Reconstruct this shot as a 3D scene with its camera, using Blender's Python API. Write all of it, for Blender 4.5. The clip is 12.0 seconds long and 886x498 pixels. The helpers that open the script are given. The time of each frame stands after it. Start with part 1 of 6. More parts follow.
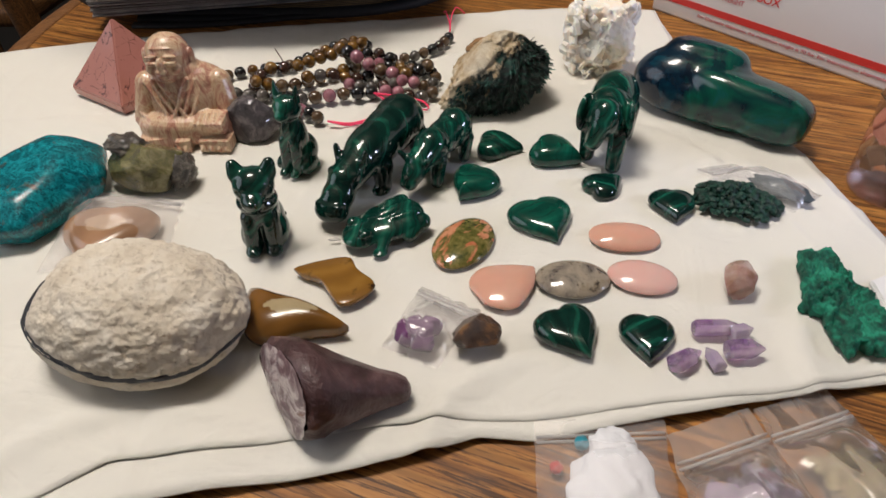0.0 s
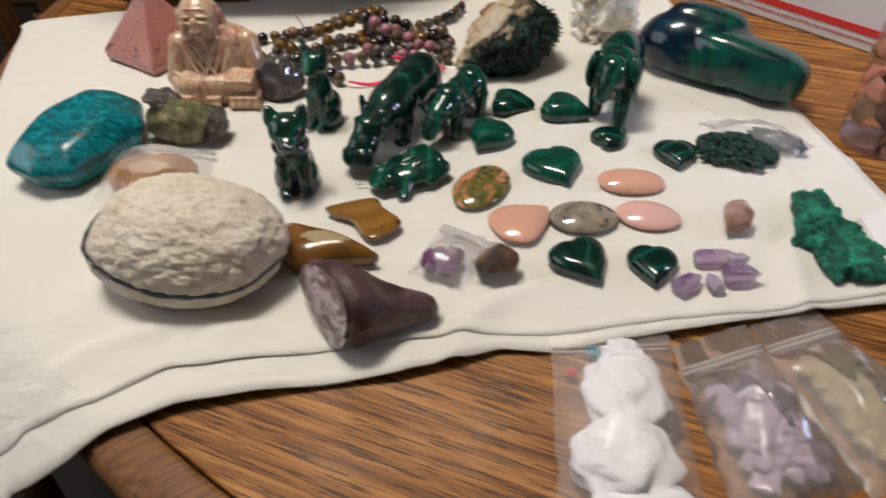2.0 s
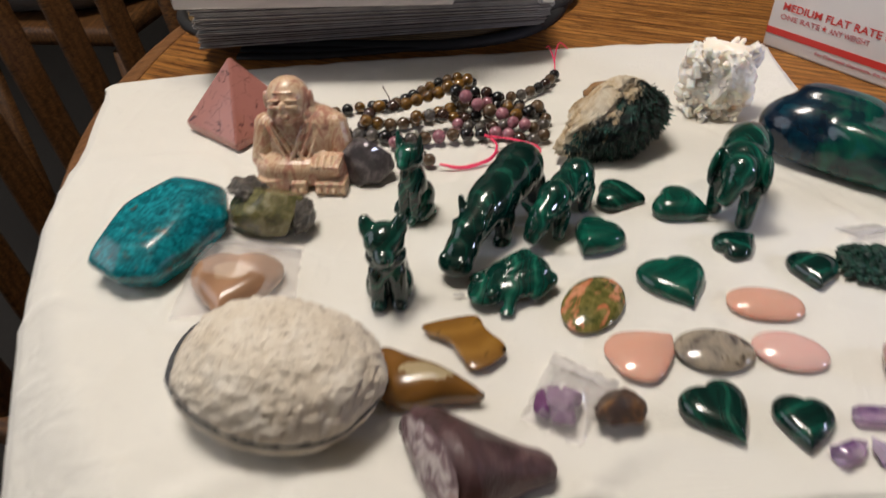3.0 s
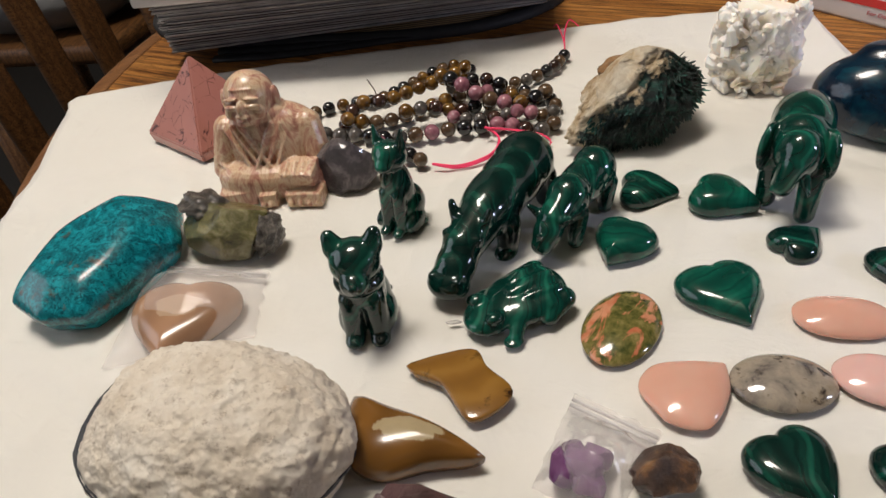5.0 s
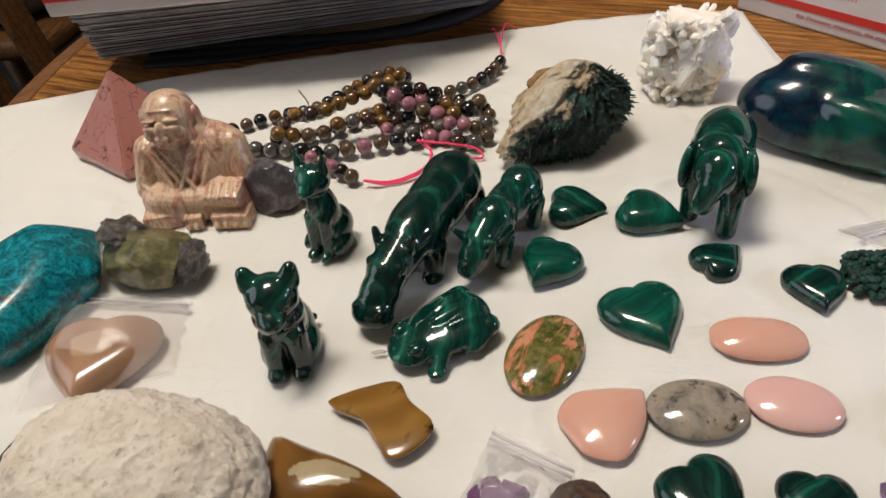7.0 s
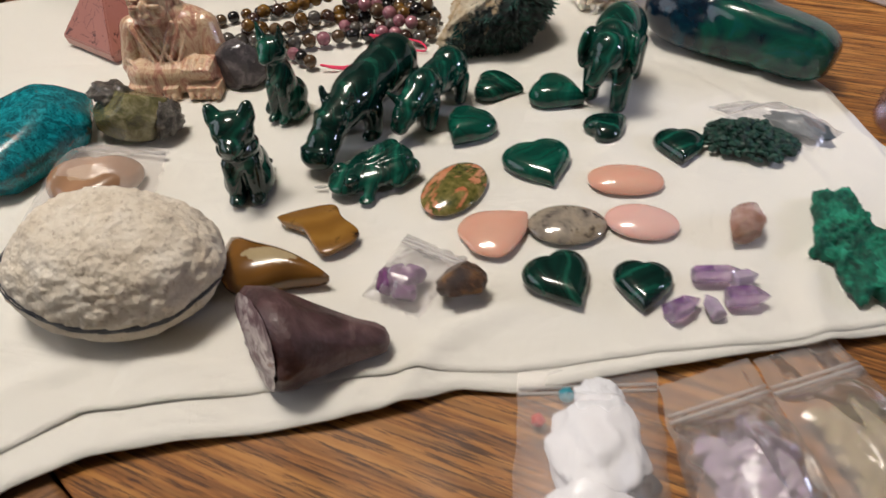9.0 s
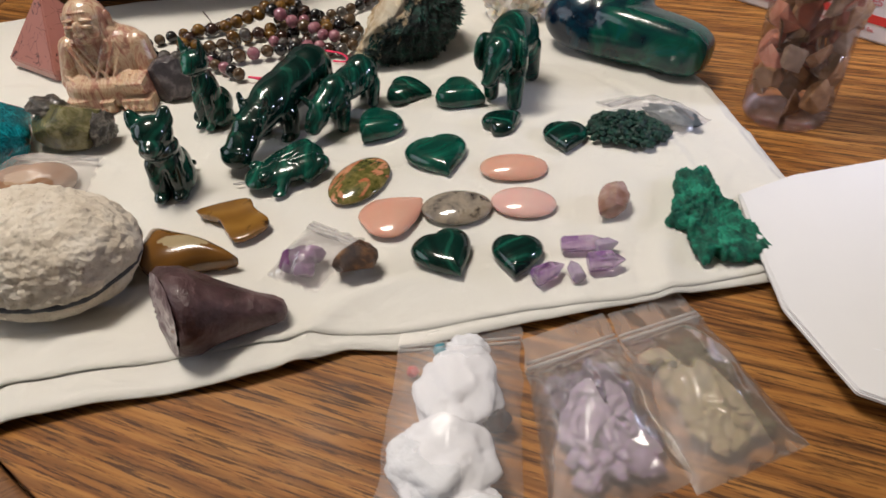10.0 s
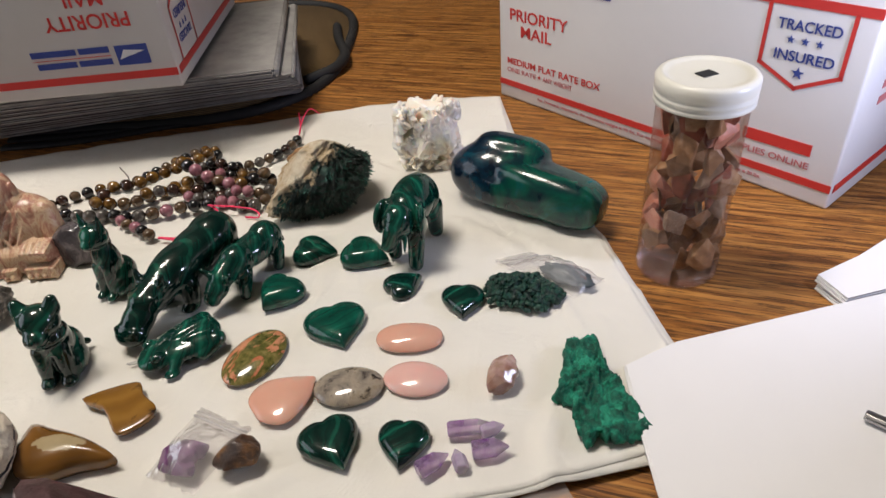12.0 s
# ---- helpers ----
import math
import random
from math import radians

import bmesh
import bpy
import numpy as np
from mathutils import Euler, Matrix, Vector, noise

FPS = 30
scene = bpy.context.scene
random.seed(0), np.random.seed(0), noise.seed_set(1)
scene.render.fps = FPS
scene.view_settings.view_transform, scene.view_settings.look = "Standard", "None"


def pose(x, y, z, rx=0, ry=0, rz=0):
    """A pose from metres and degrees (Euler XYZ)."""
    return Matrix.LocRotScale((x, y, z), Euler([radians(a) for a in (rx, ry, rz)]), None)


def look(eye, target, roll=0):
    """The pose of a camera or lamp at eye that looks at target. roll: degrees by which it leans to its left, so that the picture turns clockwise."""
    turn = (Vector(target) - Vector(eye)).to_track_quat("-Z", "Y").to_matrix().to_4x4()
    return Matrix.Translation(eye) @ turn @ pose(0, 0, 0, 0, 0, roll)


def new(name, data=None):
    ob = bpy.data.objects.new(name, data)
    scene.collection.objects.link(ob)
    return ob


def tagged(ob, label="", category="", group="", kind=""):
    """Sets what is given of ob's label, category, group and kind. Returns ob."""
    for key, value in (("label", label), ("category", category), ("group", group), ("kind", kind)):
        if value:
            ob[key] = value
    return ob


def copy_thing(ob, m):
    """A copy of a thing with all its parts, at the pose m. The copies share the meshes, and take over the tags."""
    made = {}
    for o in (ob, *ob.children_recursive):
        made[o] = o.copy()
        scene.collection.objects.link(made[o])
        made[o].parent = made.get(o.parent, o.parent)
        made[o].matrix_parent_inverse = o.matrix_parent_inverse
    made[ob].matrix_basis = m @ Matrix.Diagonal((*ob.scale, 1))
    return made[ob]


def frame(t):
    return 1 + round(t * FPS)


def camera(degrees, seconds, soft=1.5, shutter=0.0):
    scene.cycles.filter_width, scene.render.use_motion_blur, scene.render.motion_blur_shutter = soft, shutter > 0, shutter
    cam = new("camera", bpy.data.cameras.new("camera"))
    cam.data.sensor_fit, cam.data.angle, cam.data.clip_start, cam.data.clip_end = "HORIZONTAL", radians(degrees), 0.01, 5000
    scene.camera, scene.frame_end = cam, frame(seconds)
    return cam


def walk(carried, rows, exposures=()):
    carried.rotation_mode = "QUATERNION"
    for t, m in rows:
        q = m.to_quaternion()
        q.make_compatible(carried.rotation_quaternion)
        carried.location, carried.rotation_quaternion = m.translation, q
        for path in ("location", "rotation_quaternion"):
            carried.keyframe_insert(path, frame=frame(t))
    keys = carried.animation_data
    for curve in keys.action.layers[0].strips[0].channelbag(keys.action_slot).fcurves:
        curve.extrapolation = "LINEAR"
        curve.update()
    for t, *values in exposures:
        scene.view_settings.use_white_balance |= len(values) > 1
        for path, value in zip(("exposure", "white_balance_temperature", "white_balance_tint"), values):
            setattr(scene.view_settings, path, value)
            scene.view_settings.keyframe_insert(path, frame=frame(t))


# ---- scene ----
cam = camera(68.00, 12.0, shutter=0.5)
PATH = [
    (0, (0.0441, 0.1144, 0.1992), (0.0116, 0.4961, -0.1221), -1.17),
    (0.5, (0.0544, 0.1102, 0.1955), (0.0241, 0.4883, -0.1303), -1.83),
    (1, (0.0648, 0.0991, 0.1931), (0.0411, 0.4784, -0.1318), -1.55),
    (1.5, (0.0630, 0.0865, 0.1921), (0.0427, 0.4614, -0.1381), -1.01),
    (2, (0.0362, 0.0796, 0.1953), (0.0047, 0.4577, -0.1304), -1.05),
    (2.5, (0.0099, 0.0879, 0.2051), (-0.0455, 0.4725, -0.1096), -2.12),
    (3, (0.0059, 0.1308, 0.2126), (-0.0638, 0.5126, -0.1026), -2.80),
    (3.2, (0.0068, 0.1587, 0.2008), (-0.0580, 0.5348, -0.1222), -2.43),
    (4.8, (0.0134, 0.1829, 0.1804), (-0.0784, 0.5646, -0.1293), -8.22),
    (5, (0.0121, 0.1810, 0.1787), (-0.0778, 0.5616, -0.1328), -7.52),
    (5.5, (0.0149, 0.1841, 0.1792), (-0.0694, 0.5649, -0.1337), -7.20),
    (6, (0.0260, 0.1968, 0.1882), (-0.0382, 0.5798, -0.1268), -6.97),
    (6.5, (0.0275, 0.1982, 0.1884), (-0.0342, 0.5785, -0.1303), -6.76),
    (6.7, (0.0276, 0.1988, 0.1885), (-0.0327, 0.5771, -0.1328), -6.58),
    (8.3, (0.0311, 0.1550, 0.1910), (-0.0660, 0.5122, -0.1451), -7.47),
    (8.5, (0.0404, 0.1479, 0.1857), (-0.0339, 0.5057, -0.1555), -5.99),
    (9, (0.0616, 0.1234, 0.1869), (0.0069, 0.4804, -0.1589), -4.36),
    (9.5, (0.0848, 0.1059, 0.1908), (0.0362, 0.4722, -0.1460), -5.00),
    (10, (0.1031, 0.0931, 0.1919), (0.0591, 0.4620, -0.1428), -5.12),
    (10.5, (0.1223, 0.0799, 0.1999), (0.0756, 0.4551, -0.1273), -6.17),
    (11, (0.1411, 0.0905, 0.2234), (0.1189, 0.4929, -0.0726), -4.85),
    (11.5, (0.1438, 0.1103, 0.2293), (0.1243, 0.5221, -0.0536), -4.58),
    (12, (0.1418, 0.1211, 0.2258), (0.1219, 0.5287, -0.0631), -4.67),
]
walk(cam, [(t, look(eye, target, roll)) for t, eye, target, roll in PATH])

# ---- world and light ----
world = bpy.data.worlds.new("room_dim")
world.use_nodes = True
world.node_tree.nodes["Background"].inputs[0].default_value = (0.55, 0.45, 0.36, 1)
world.node_tree.nodes["Background"].inputs[1].default_value = 0.018
scene.world = world


def lamp(name, kind, place, target, size, power, colour):
    data = bpy.data.lights.new(name, kind)
    data.energy, data.color = power, colour
    if kind == "AREA":
        data.shape, data.size = "DISK", size
    else:
        data.shadow_soft_size = size
    ob = new(name, data)
    ob.matrix_world = look(place, target)
    return ob


WARM = (1.0, 0.925, 0.84)
lamp("ceiling_bulb", "POINT", (-0.36, 0.48, 1.36), (0, 0.4, 0), 0.140, 45.0, WARM)
lamp("ceiling_bulb", "POINT", (-0.14, 0.58, 1.38), (0, 0.4, 0), 0.140, 22.0, WARM)
# Added soft cool fill from the left; the west wall has no window.
lamp("side_window", "AREA", (-2.20, 0.10, 0.70), (0.22, 0.50, 0.0), 2.20, 22.0, (0.84, 0.89, 1.0))
lamp("desk_lamp", "AREA", (0.430, 0.330, 0.16), (0.33, 0.52, 0.19), 0.06, 0.75, (0.68, 0.73, 1.0))


# ---- node materials ----
class Mat:
    """A small wrapper that adds and links shader nodes."""

    def __init__(self, name, rough=0.5, metal=0.0, coat=0.0, spec=0.5):
        self.m = bpy.data.materials.new(name)
        self.m.use_nodes = True
        self.t = self.m.node_tree
        self.b = self.t.nodes["Principled BSDF"]
        self.put(self.b, "Roughness", rough)
        self.put(self.b, "Metallic", metal)
        self.put(self.b, "Coat Weight", coat)
        self.put(self.b, "Coat Roughness", 0.04)
        self.put(self.b, "Specular IOR Level", spec)
        self.co = self.add("ShaderNodeTexCoord").outputs["Object"]

    def add(self, kind):
        return self.t.nodes.new(kind)

    def put(self, node, key, value):
        if isinstance(value, bpy.types.NodeSocket):
            self.t.links.new(value, node.inputs[key])
        else:
            node.inputs[key].default_value = value
        return node

    def scaled(self, scale, spin=(0, 0, 0), co=None):
        n = self.add("ShaderNodeMapping")
        self.put(n, "Vector", co or self.co)
        self.put(n, "Scale", scale)
        self.put(n, "Rotation", tuple(radians(a) for a in spin))
        return n.outputs[0]

    def noise(self, scale, detail=4, rough=0.55, distort=0.0, co=None):
        n = self.add("ShaderNodeTexNoise")
        self.put(n, "Vector", co or self.co)
        for k, v in (("Scale", scale), ("Detail", detail), ("Roughness", rough), ("Distortion", distort)):
            self.put(n, k, v)
        return n.outputs["Fac"]

    def voronoi(self, scale, feature="F1", co=None, out="Distance"):
        n = self.add("ShaderNodeTexVoronoi")
        n.feature = feature
        self.put(n, "Vector", co or self.co)
        self.put(n, "Scale", scale)
        return n.outputs[out]

    def wave(self, scale, distort, detail=2, dscale=1.0, co=None, kind="BANDS", profile="SIN"):
        n = self.add("ShaderNodeTexWave")
        n.wave_type, n.wave_profile = kind, profile
        self.put(n, "Vector", co or self.co)
        for k, v in (("Scale", scale), ("Distortion", distort), ("Detail", detail), ("Detail Scale", dscale)):
            self.put(n, k, v)
        return n.outputs["Fac"]

    def ramp(self, fac, *stops):
        n = self.add("ShaderNodeValToRGB")
        e = n.color_ramp.elements
        while len(e) < len(stops):
            e.new(0.5)
        for el, (p, c) in zip(e, stops):
            el.position, el.color = p, (*c, 1) if len(c) == 3 else c
        self.put(n, "Fac", fac)
        return n.outputs["Color"]

    def mix(self, fac, a, b, how="MIX"):
        n = self.add("ShaderNodeMix")
        n.data_type, n.blend_type = "RGBA", how
        for k, v in ((0, fac), (6, a), (7, b)):
            if isinstance(v, bpy.types.NodeSocket):
                self.t.links.new(v, n.inputs[k])
            else:
                n.inputs[k].default_value = v if k == 0 or len(v) == 4 else (*v, 1)
        return n.outputs[2]

    def random(self):
        return self.add("ShaderNodeObjectInfo").outputs["Random"]

    def colour(self, c):
        self.put(self.b, "Base Color", c if isinstance(c, bpy.types.NodeSocket) else (*c, 1))
        return self

    def bump(self, fac, strength, depth):
        n = self.add("ShaderNodeBump")
        self.put(n, "Strength", strength)
        self.put(n, "Distance", depth)
        self.put(n, "Height", fac)
        self.put(self.b, "Normal", n.outputs[0])
        return self

    def soft(self, weight, radius, scale):
        self.put(self.b, "Subsurface Weight", weight)
        self.put(self.b, "Subsurface Radius", radius)
        self.put(self.b, "Subsurface Scale", scale)
        return self


def plain(name, c, rough=0.5, var=0.12, scale=60, metal=0.0, coat=0.0, bump=0.0):
    m = Mat(name, rough, metal, coat)
    dark = tuple(v * (1 - var) for v in c)
    light = tuple(min(1, v * (1 + var)) for v in c)
    f = m.noise(scale, 5, 0.6)
    m.colour(m.mix(f, dark, light))
    if bump:
        m.bump(m.noise(scale * 4, 4), bump, 0.001)
    return m.m


# polished stones
def malachite(name, dark, mid, light, scale=90, distort=7.0, spin=(20, 40, 10)):
    m = Mat(name, 0.10, coat=0.2)
    co = m.scaled((1, 1, 1), spin)
    bands = m.wave(scale, distort, 3, 0.7, co)
    big = m.noise(45, 3, 0.5, 1.0)
    c = m.ramp(bands, (0.0, dark), (0.40, mid), (0.55, dark), (0.75, mid), (0.93, mid), (1.0, light))
    c = m.mix(m.ramp(big, (0.42, (0, 0, 0)), (0.60, (1, 1, 1))), c, m.mix(0.75, c, dark))
    m.colour(c)
    m.put(m.b, "Roughness", m.ramp(m.noise(300, 3), (0.3, (0.06,) * 3), (0.7, (0.15,) * 3)))
    return m.m


MAL_DARK = malachite("malachite_dark", (0.002, 0.014, 0.011), (0.004, 0.034, 0.024), (0.010, 0.085, 0.055), 26, 9)
MAL_MID = malachite("malachite_banded", (0.002, 0.023, 0.017), (0.004, 0.056, 0.038), (0.012, 0.125, 0.080), 30, 8, (50, 10, 30))
MAL_GREEN = malachite("malachite_green", (0.003, 0.042, 0.029), (0.004, 0.076, 0.049), (0.007, 0.105, 0.068), 20, 10, (10, 70, 60))
MAL_RING = malachite("malachite_ringed", (0.002, 0.012, 0.010), (0.003, 0.036, 0.025), (0.008, 0.090, 0.060), 30, 6, (0, 0, 45))


def rough_malachite():
    m = Mat("malachite_rough", 0.62, spec=0.35)
    n = m.noise(150, 9, 0.70, 0.9)
    m.colour(m.ramp(n, (0.36, (0.002, 0.030, 0.021)), (0.48, (0.004, 0.10, 0.062)), (0.60, (0.012, 0.24, 0.145)), (0.74, (0.05, 0.38, 0.25))))
    return m.bump(m.noise(420, 8, 0.7), 0.7, 0.0015).m


def fibrous_malachite():
    m = Mat("malachite_fibrous", 0.6)
    n = m.voronoi(380)
    m.colour(m.ramp(n, (0.0, (0.006, 0.070, 0.045)), (0.6, (0.003, 0.028, 0.019)), (1.0, (0.001, 0.010, 0.008))))
    return m.bump(n, 1.0, 0.001).m


def chrysocolla(name, deep, teal, bright, scale):
    m = Mat(name, 0.26, coat=0.05)
    a = m.noise(scale, 8, 0.65, 1.6)
    v = m.noise(scale * 3.2, 6, 0.7, 2.0)
    c = m.ramp(a, (0.30, deep), (0.48, teal), (0.62, bright), (0.75, teal))
    c = m.mix(m.ramp(v, (0.40, (1, 1, 1)), (0.50, (0, 0, 0))), c, m.mix(0.85, c, deep))
    brown = m.ramp(m.noise(scale * 0.9, 6, 0.6, 0.5, m.scaled((1, 1, 1), (40, 0, 80))), (0.60, (0, 0, 0)), (0.68, (1, 1, 1)))
    m.colour(m.mix(m.mix(0.55, (0, 0, 0), brown), c, (0.10, 0.055, 0.02)))
    return m.bump(m.noise(scale * 5, 5), 0.12, 0.001).m


CHRYS_TEAL = chrysocolla("chrysocolla_teal", (0.001, 0.045, 0.060), (0.002, 0.150, 0.180), (0.008, 0.29, 0.34), 125)


def dark_chrysocolla():
    m = Mat("chrysocolla_dark", 0.16, coat=0.15)
    a = m.noise(36, 7, 0.62, 1.6)
    c = m.ramp(a, (0.34, (0.002, 0.014, 0.024)), (0.45, (0.003, 0.040, 0.036)), (0.56, (0.004, 0.075, 0.050)), (0.70, (0.004, 0.095, 0.115)))
    s = m.add("ShaderNodeSeparateXYZ")
    m.put(s, 0, m.co)
    a2 = m.add("ShaderNodeMath")
    a2.operation = "MULTIPLY_ADD"
    m.put(a2, 0, s.outputs["X"])
    m.put(a2, 1, 14.0)
    m.put(a2, 2, m.noise(40, 6, 0.65, 0.8))
    blue = m.ramp(m.noise(70, 6, 0.6, 1.0), (0.38, (0.002, 0.007, 0.018)), (0.55, (0.003, 0.018, 0.036)), (0.72, (0.004, 0.05, 0.075)))
    m.colour(m.mix(m.ramp(a2.outputs[0], (0.22, (1, 1, 1)), (0.36, (0, 0, 0))), c, blue))
    return m.bump(m.noise(45, 4, 0.5), 0.18, 0.004).m


CHRYS_DARK = dark_chrysocolla()


def pink_feldspar(name, a, b):
    m = Mat(name, 0.12, coat=0.4)
    m.colour(m.mix(m.noise(55, 3), a, b)).soft(0.35, (1.0, 0.4, 0.3), 0.004)
    return m.m


PINK_WARM = pink_feldspar("pink_opal_warm", (0.58, 0.30, 0.22), (0.66, 0.39, 0.30))
PINK_COOL = pink_feldspar("pink_opal_cool", (0.64, 0.37, 0.33), (0.70, 0.47, 0.42))


def agate_grey():
    m = Mat("moss_agate", 0.10, coat=0.5)
    a = m.noise(80, 5, 0.6, 0.25)
    c = m.ramp(a, (0.34, (0.05, 0.04, 0.035)), (0.42, (0.20, 0.17, 0.14)), (0.54, (0.31, 0.26, 0.20)), (0.66, (0.24, 0.19, 0.13)), (0.75, (0.08, 0.06, 0.05)))
    spots = m.ramp(m.noise(150, 4, 0.6, 0.3), (0.60, (0, 0, 0)), (0.68, (1, 1, 1)))
    m.colour(m.mix(spots, c, (0.04, 0.03, 0.025)))
    return m.m


def unakite():
    m = Mat("unakite", 0.12, coat=0.4)
    a = m.noise(95, 7, 0.65, 0.8, m.scaled((0.6, 1.5, 1), (0, 0, -12)))
    green = m.ramp(m.noise(260, 5, 0.6), (0.35, (0.045, 0.055, 0.012)), (0.55, (0.15, 0.13, 0.035)), (0.7, (0.24, 0.19, 0.07)))
    pink = m.ramp(m.noise(120, 3), (0.4, (0.46, 0.13, 0.06)), (0.6, (0.55, 0.24, 0.13)))
    m.colour(m.mix(m.ramp(a, (0.52, (0, 0, 0)), (0.57, (1, 1, 1))), green, pink))
    return m.m


def tiger_chip():
    m = Mat("golden_jasper", 0.16, coat=0.3)
    a = m.wave(24, 5, 3, 1.5, m.scaled((1, 1, 1), (0, 0, 60)))
    c = m.ramp(a, (0.0, (0.185, 0.085, 0.015)), (0.6, (0.22, 0.105, 0.018)), (1.0, (0.25, 0.125, 0.024)))
    edge = m.ramp(m.noise(75, 5, 0.6, 0.6), (0.60, (0, 0, 0)), (0.68, (1, 1, 1)))
    m.colour(m.mix(edge, c, (0.035, 0.016, 0.006)))
    return m.m


def picture_jasper(name, base, cream, stretch, size, stripes):
    """Brown jasper with a cream patch of uneven outline, and soft bands."""
    m = Mat(name, 0.2, coat=0.15)
    n = m.add("ShaderNodeVectorMath")
    n.operation = "LENGTH"
    m.put(n, 0, m.scaled(stretch))
    wob = m.noise(130, 5, 0.6, 0.4)
    d = m.add("ShaderNodeMath")
    d.operation = "MULTIPLY_ADD"
    m.put(d, 0, wob)
    m.put(d, 1, size * 1.3)
    m.put(d, 2, n.outputs["Value"])
    f = m.ramp(d.outputs[0], (size * 1.5, (1, 1, 1)), (size * 1.58, (0, 0, 0)))
    w = m.wave(stripes, 5, 3, 0.8)
    dark = m.mix(w, base, tuple(v * 0.72 for v in base))
    m.colour(m.mix(f, dark, m.mix(m.noise(200, 4), cream, tuple(v * 0.72 for v in cream))))
    return m.m


JASPER_TEAR = picture_jasper("jasper_teardrop", (0.19, 0.085, 0.018), (0.42, 0.33, 0.19), (14, 36, 0), 0.16, 18)
JASPER_HEART = picture_jasper("jasper_heart", (0.36, 0.20, 0.115), (0.48, 0.33, 0.22), (16, 26, 0), 0.17, 14)


def amethyst(name, deep, pale, alpha=0.35):
    m = Mat(name, 0.12)
    f = m.noise(110, 4, 0.5)
    m.colour(m.mix(m.ramp(f, (0.35, (0, 0, 0)), (0.65, (1, 1, 1))), deep, pale))
    m.put(m.b, "Transmission Weight", alpha)
    m.put(m.b, "IOR", 1.5)
    return m.soft(0.25, (0.6, 0.3, 0.9), 0.004).bump(m.noise(300, 4), 0.15, 0.0006).m


AMETHYST = amethyst("amethyst_clear", (0.28, 0.10, 0.40), (0.82, 0.68, 0.82), 0.75)
AMETHYST_PALE = amethyst("amethyst_pale", (0.45, 0.36, 0.50), (0.66, 0.58, 0.66))
AMETHYST_BAG = amethyst("amethyst_bagged", (0.085, 0.024, 0.085), (0.19, 0.085, 0.18), 0.0)
CITRINE = amethyst("smoky_citrine", (0.36, 0.19, 0.13), (0.68, 0.50, 0.47))


def milky_quartz(name, warm, pale, clear):
    m = Mat(name, 0.30)
    m.colour(m.mix(m.ramp(m.noise(55, 4, 0.6), (0.42, (0, 0, 0)), (0.66, (1, 1, 1))), pale, warm))
    m.put(m.b, "Transmission Weight", clear)
    return m.soft(0.5, (1.0, 0.8, 0.6), 0.005).m


QUARTZ_CLEAR = milky_quartz("quartz_clear", (0.96, 0.80, 0.64), (0.97, 0.92, 0.85), 0.12)
QUARTZ = milky_quartz("quartz_milky", (0.96, 0.78, 0.60), (0.97, 0.91, 0.83), 0.0)


def chevron():
    m = Mat("chevron_amethyst", 0.46, coat=0.05)
    f = m.noise(60, 7, 0.6, 0.6)
    c = m.ramp(f, (0.34, (0.030, 0.012, 0.012)), (0.5, (0.075, 0.036, 0.038)), (0.62, (0.13, 0.075, 0.075)))
    m.colour(c)
    return m.soft(0.12, (0.8, 0.4, 0.5), 0.004).bump(m.noise(240, 6), 0.7, 0.002).m


def chevron_face():
    m = Mat("chevron_amethyst_face", 0.28, coat=0.2)
    f = m.noise(95, 7, 0.65, 0.9)
    c = m.ramp(f, (0.34, (0.07, 0.035, 0.045)), (0.46, (0.17, 0.10, 0.115)), (0.57, (0.55, 0.48, 0.47)), (0.64, (0.22, 0.13, 0.13)), (0.74, (0.30, 0.14, 0.05)))
    m.colour(c)
    return m.bump(m.noise(220, 6), 0.4, 0.001).m


def geode_crust():
    m = Mat("geode_crust", 0.9)
    f = m.noise(55, 8, 0.65)
    fine = m.noise(300, 7, 0.75)
    c = m.ramp(f, (0.3, (0.55, 0.46, 0.35)), (0.5, (0.70, 0.62, 0.51)), (0.7, (0.78, 0.72, 0.63)))
    m.colour(m.mix(m.ramp(fine, (0.34, (0.75, 0.75, 0.75)), (0.45, (0, 0, 0))), c, (0.38, 0.30, 0.22)))
    pits = m.mix(0.45, m.noise(420, 9, 0.8), m.voronoi(520))
    return m.bump(pits, 0.75, 0.0020).m


def carved_marble():
    m = Mat("carved_pink_marble", 0.30, coat=0.25)
    f = m.noise(85, 8, 0.68, 1.6, m.scaled((1.4, 1, 0.6), (0, 25, 0)))
    c = m.ramp(f, (0.32, (0.26, 0.10, 0.065)), (0.44, (0.46, 0.23, 0.16)), (0.53, (0.62, 0.47, 0.31)), (0.60, (0.50, 0.30, 0.19)), (0.70, (0.36, 0.16, 0.11)))
    m.colour(c)
    return m.soft(0.1, (1, 0.5, 0.3), 0.003).bump(m.noise(500, 4), 0.1, 0.0006).m


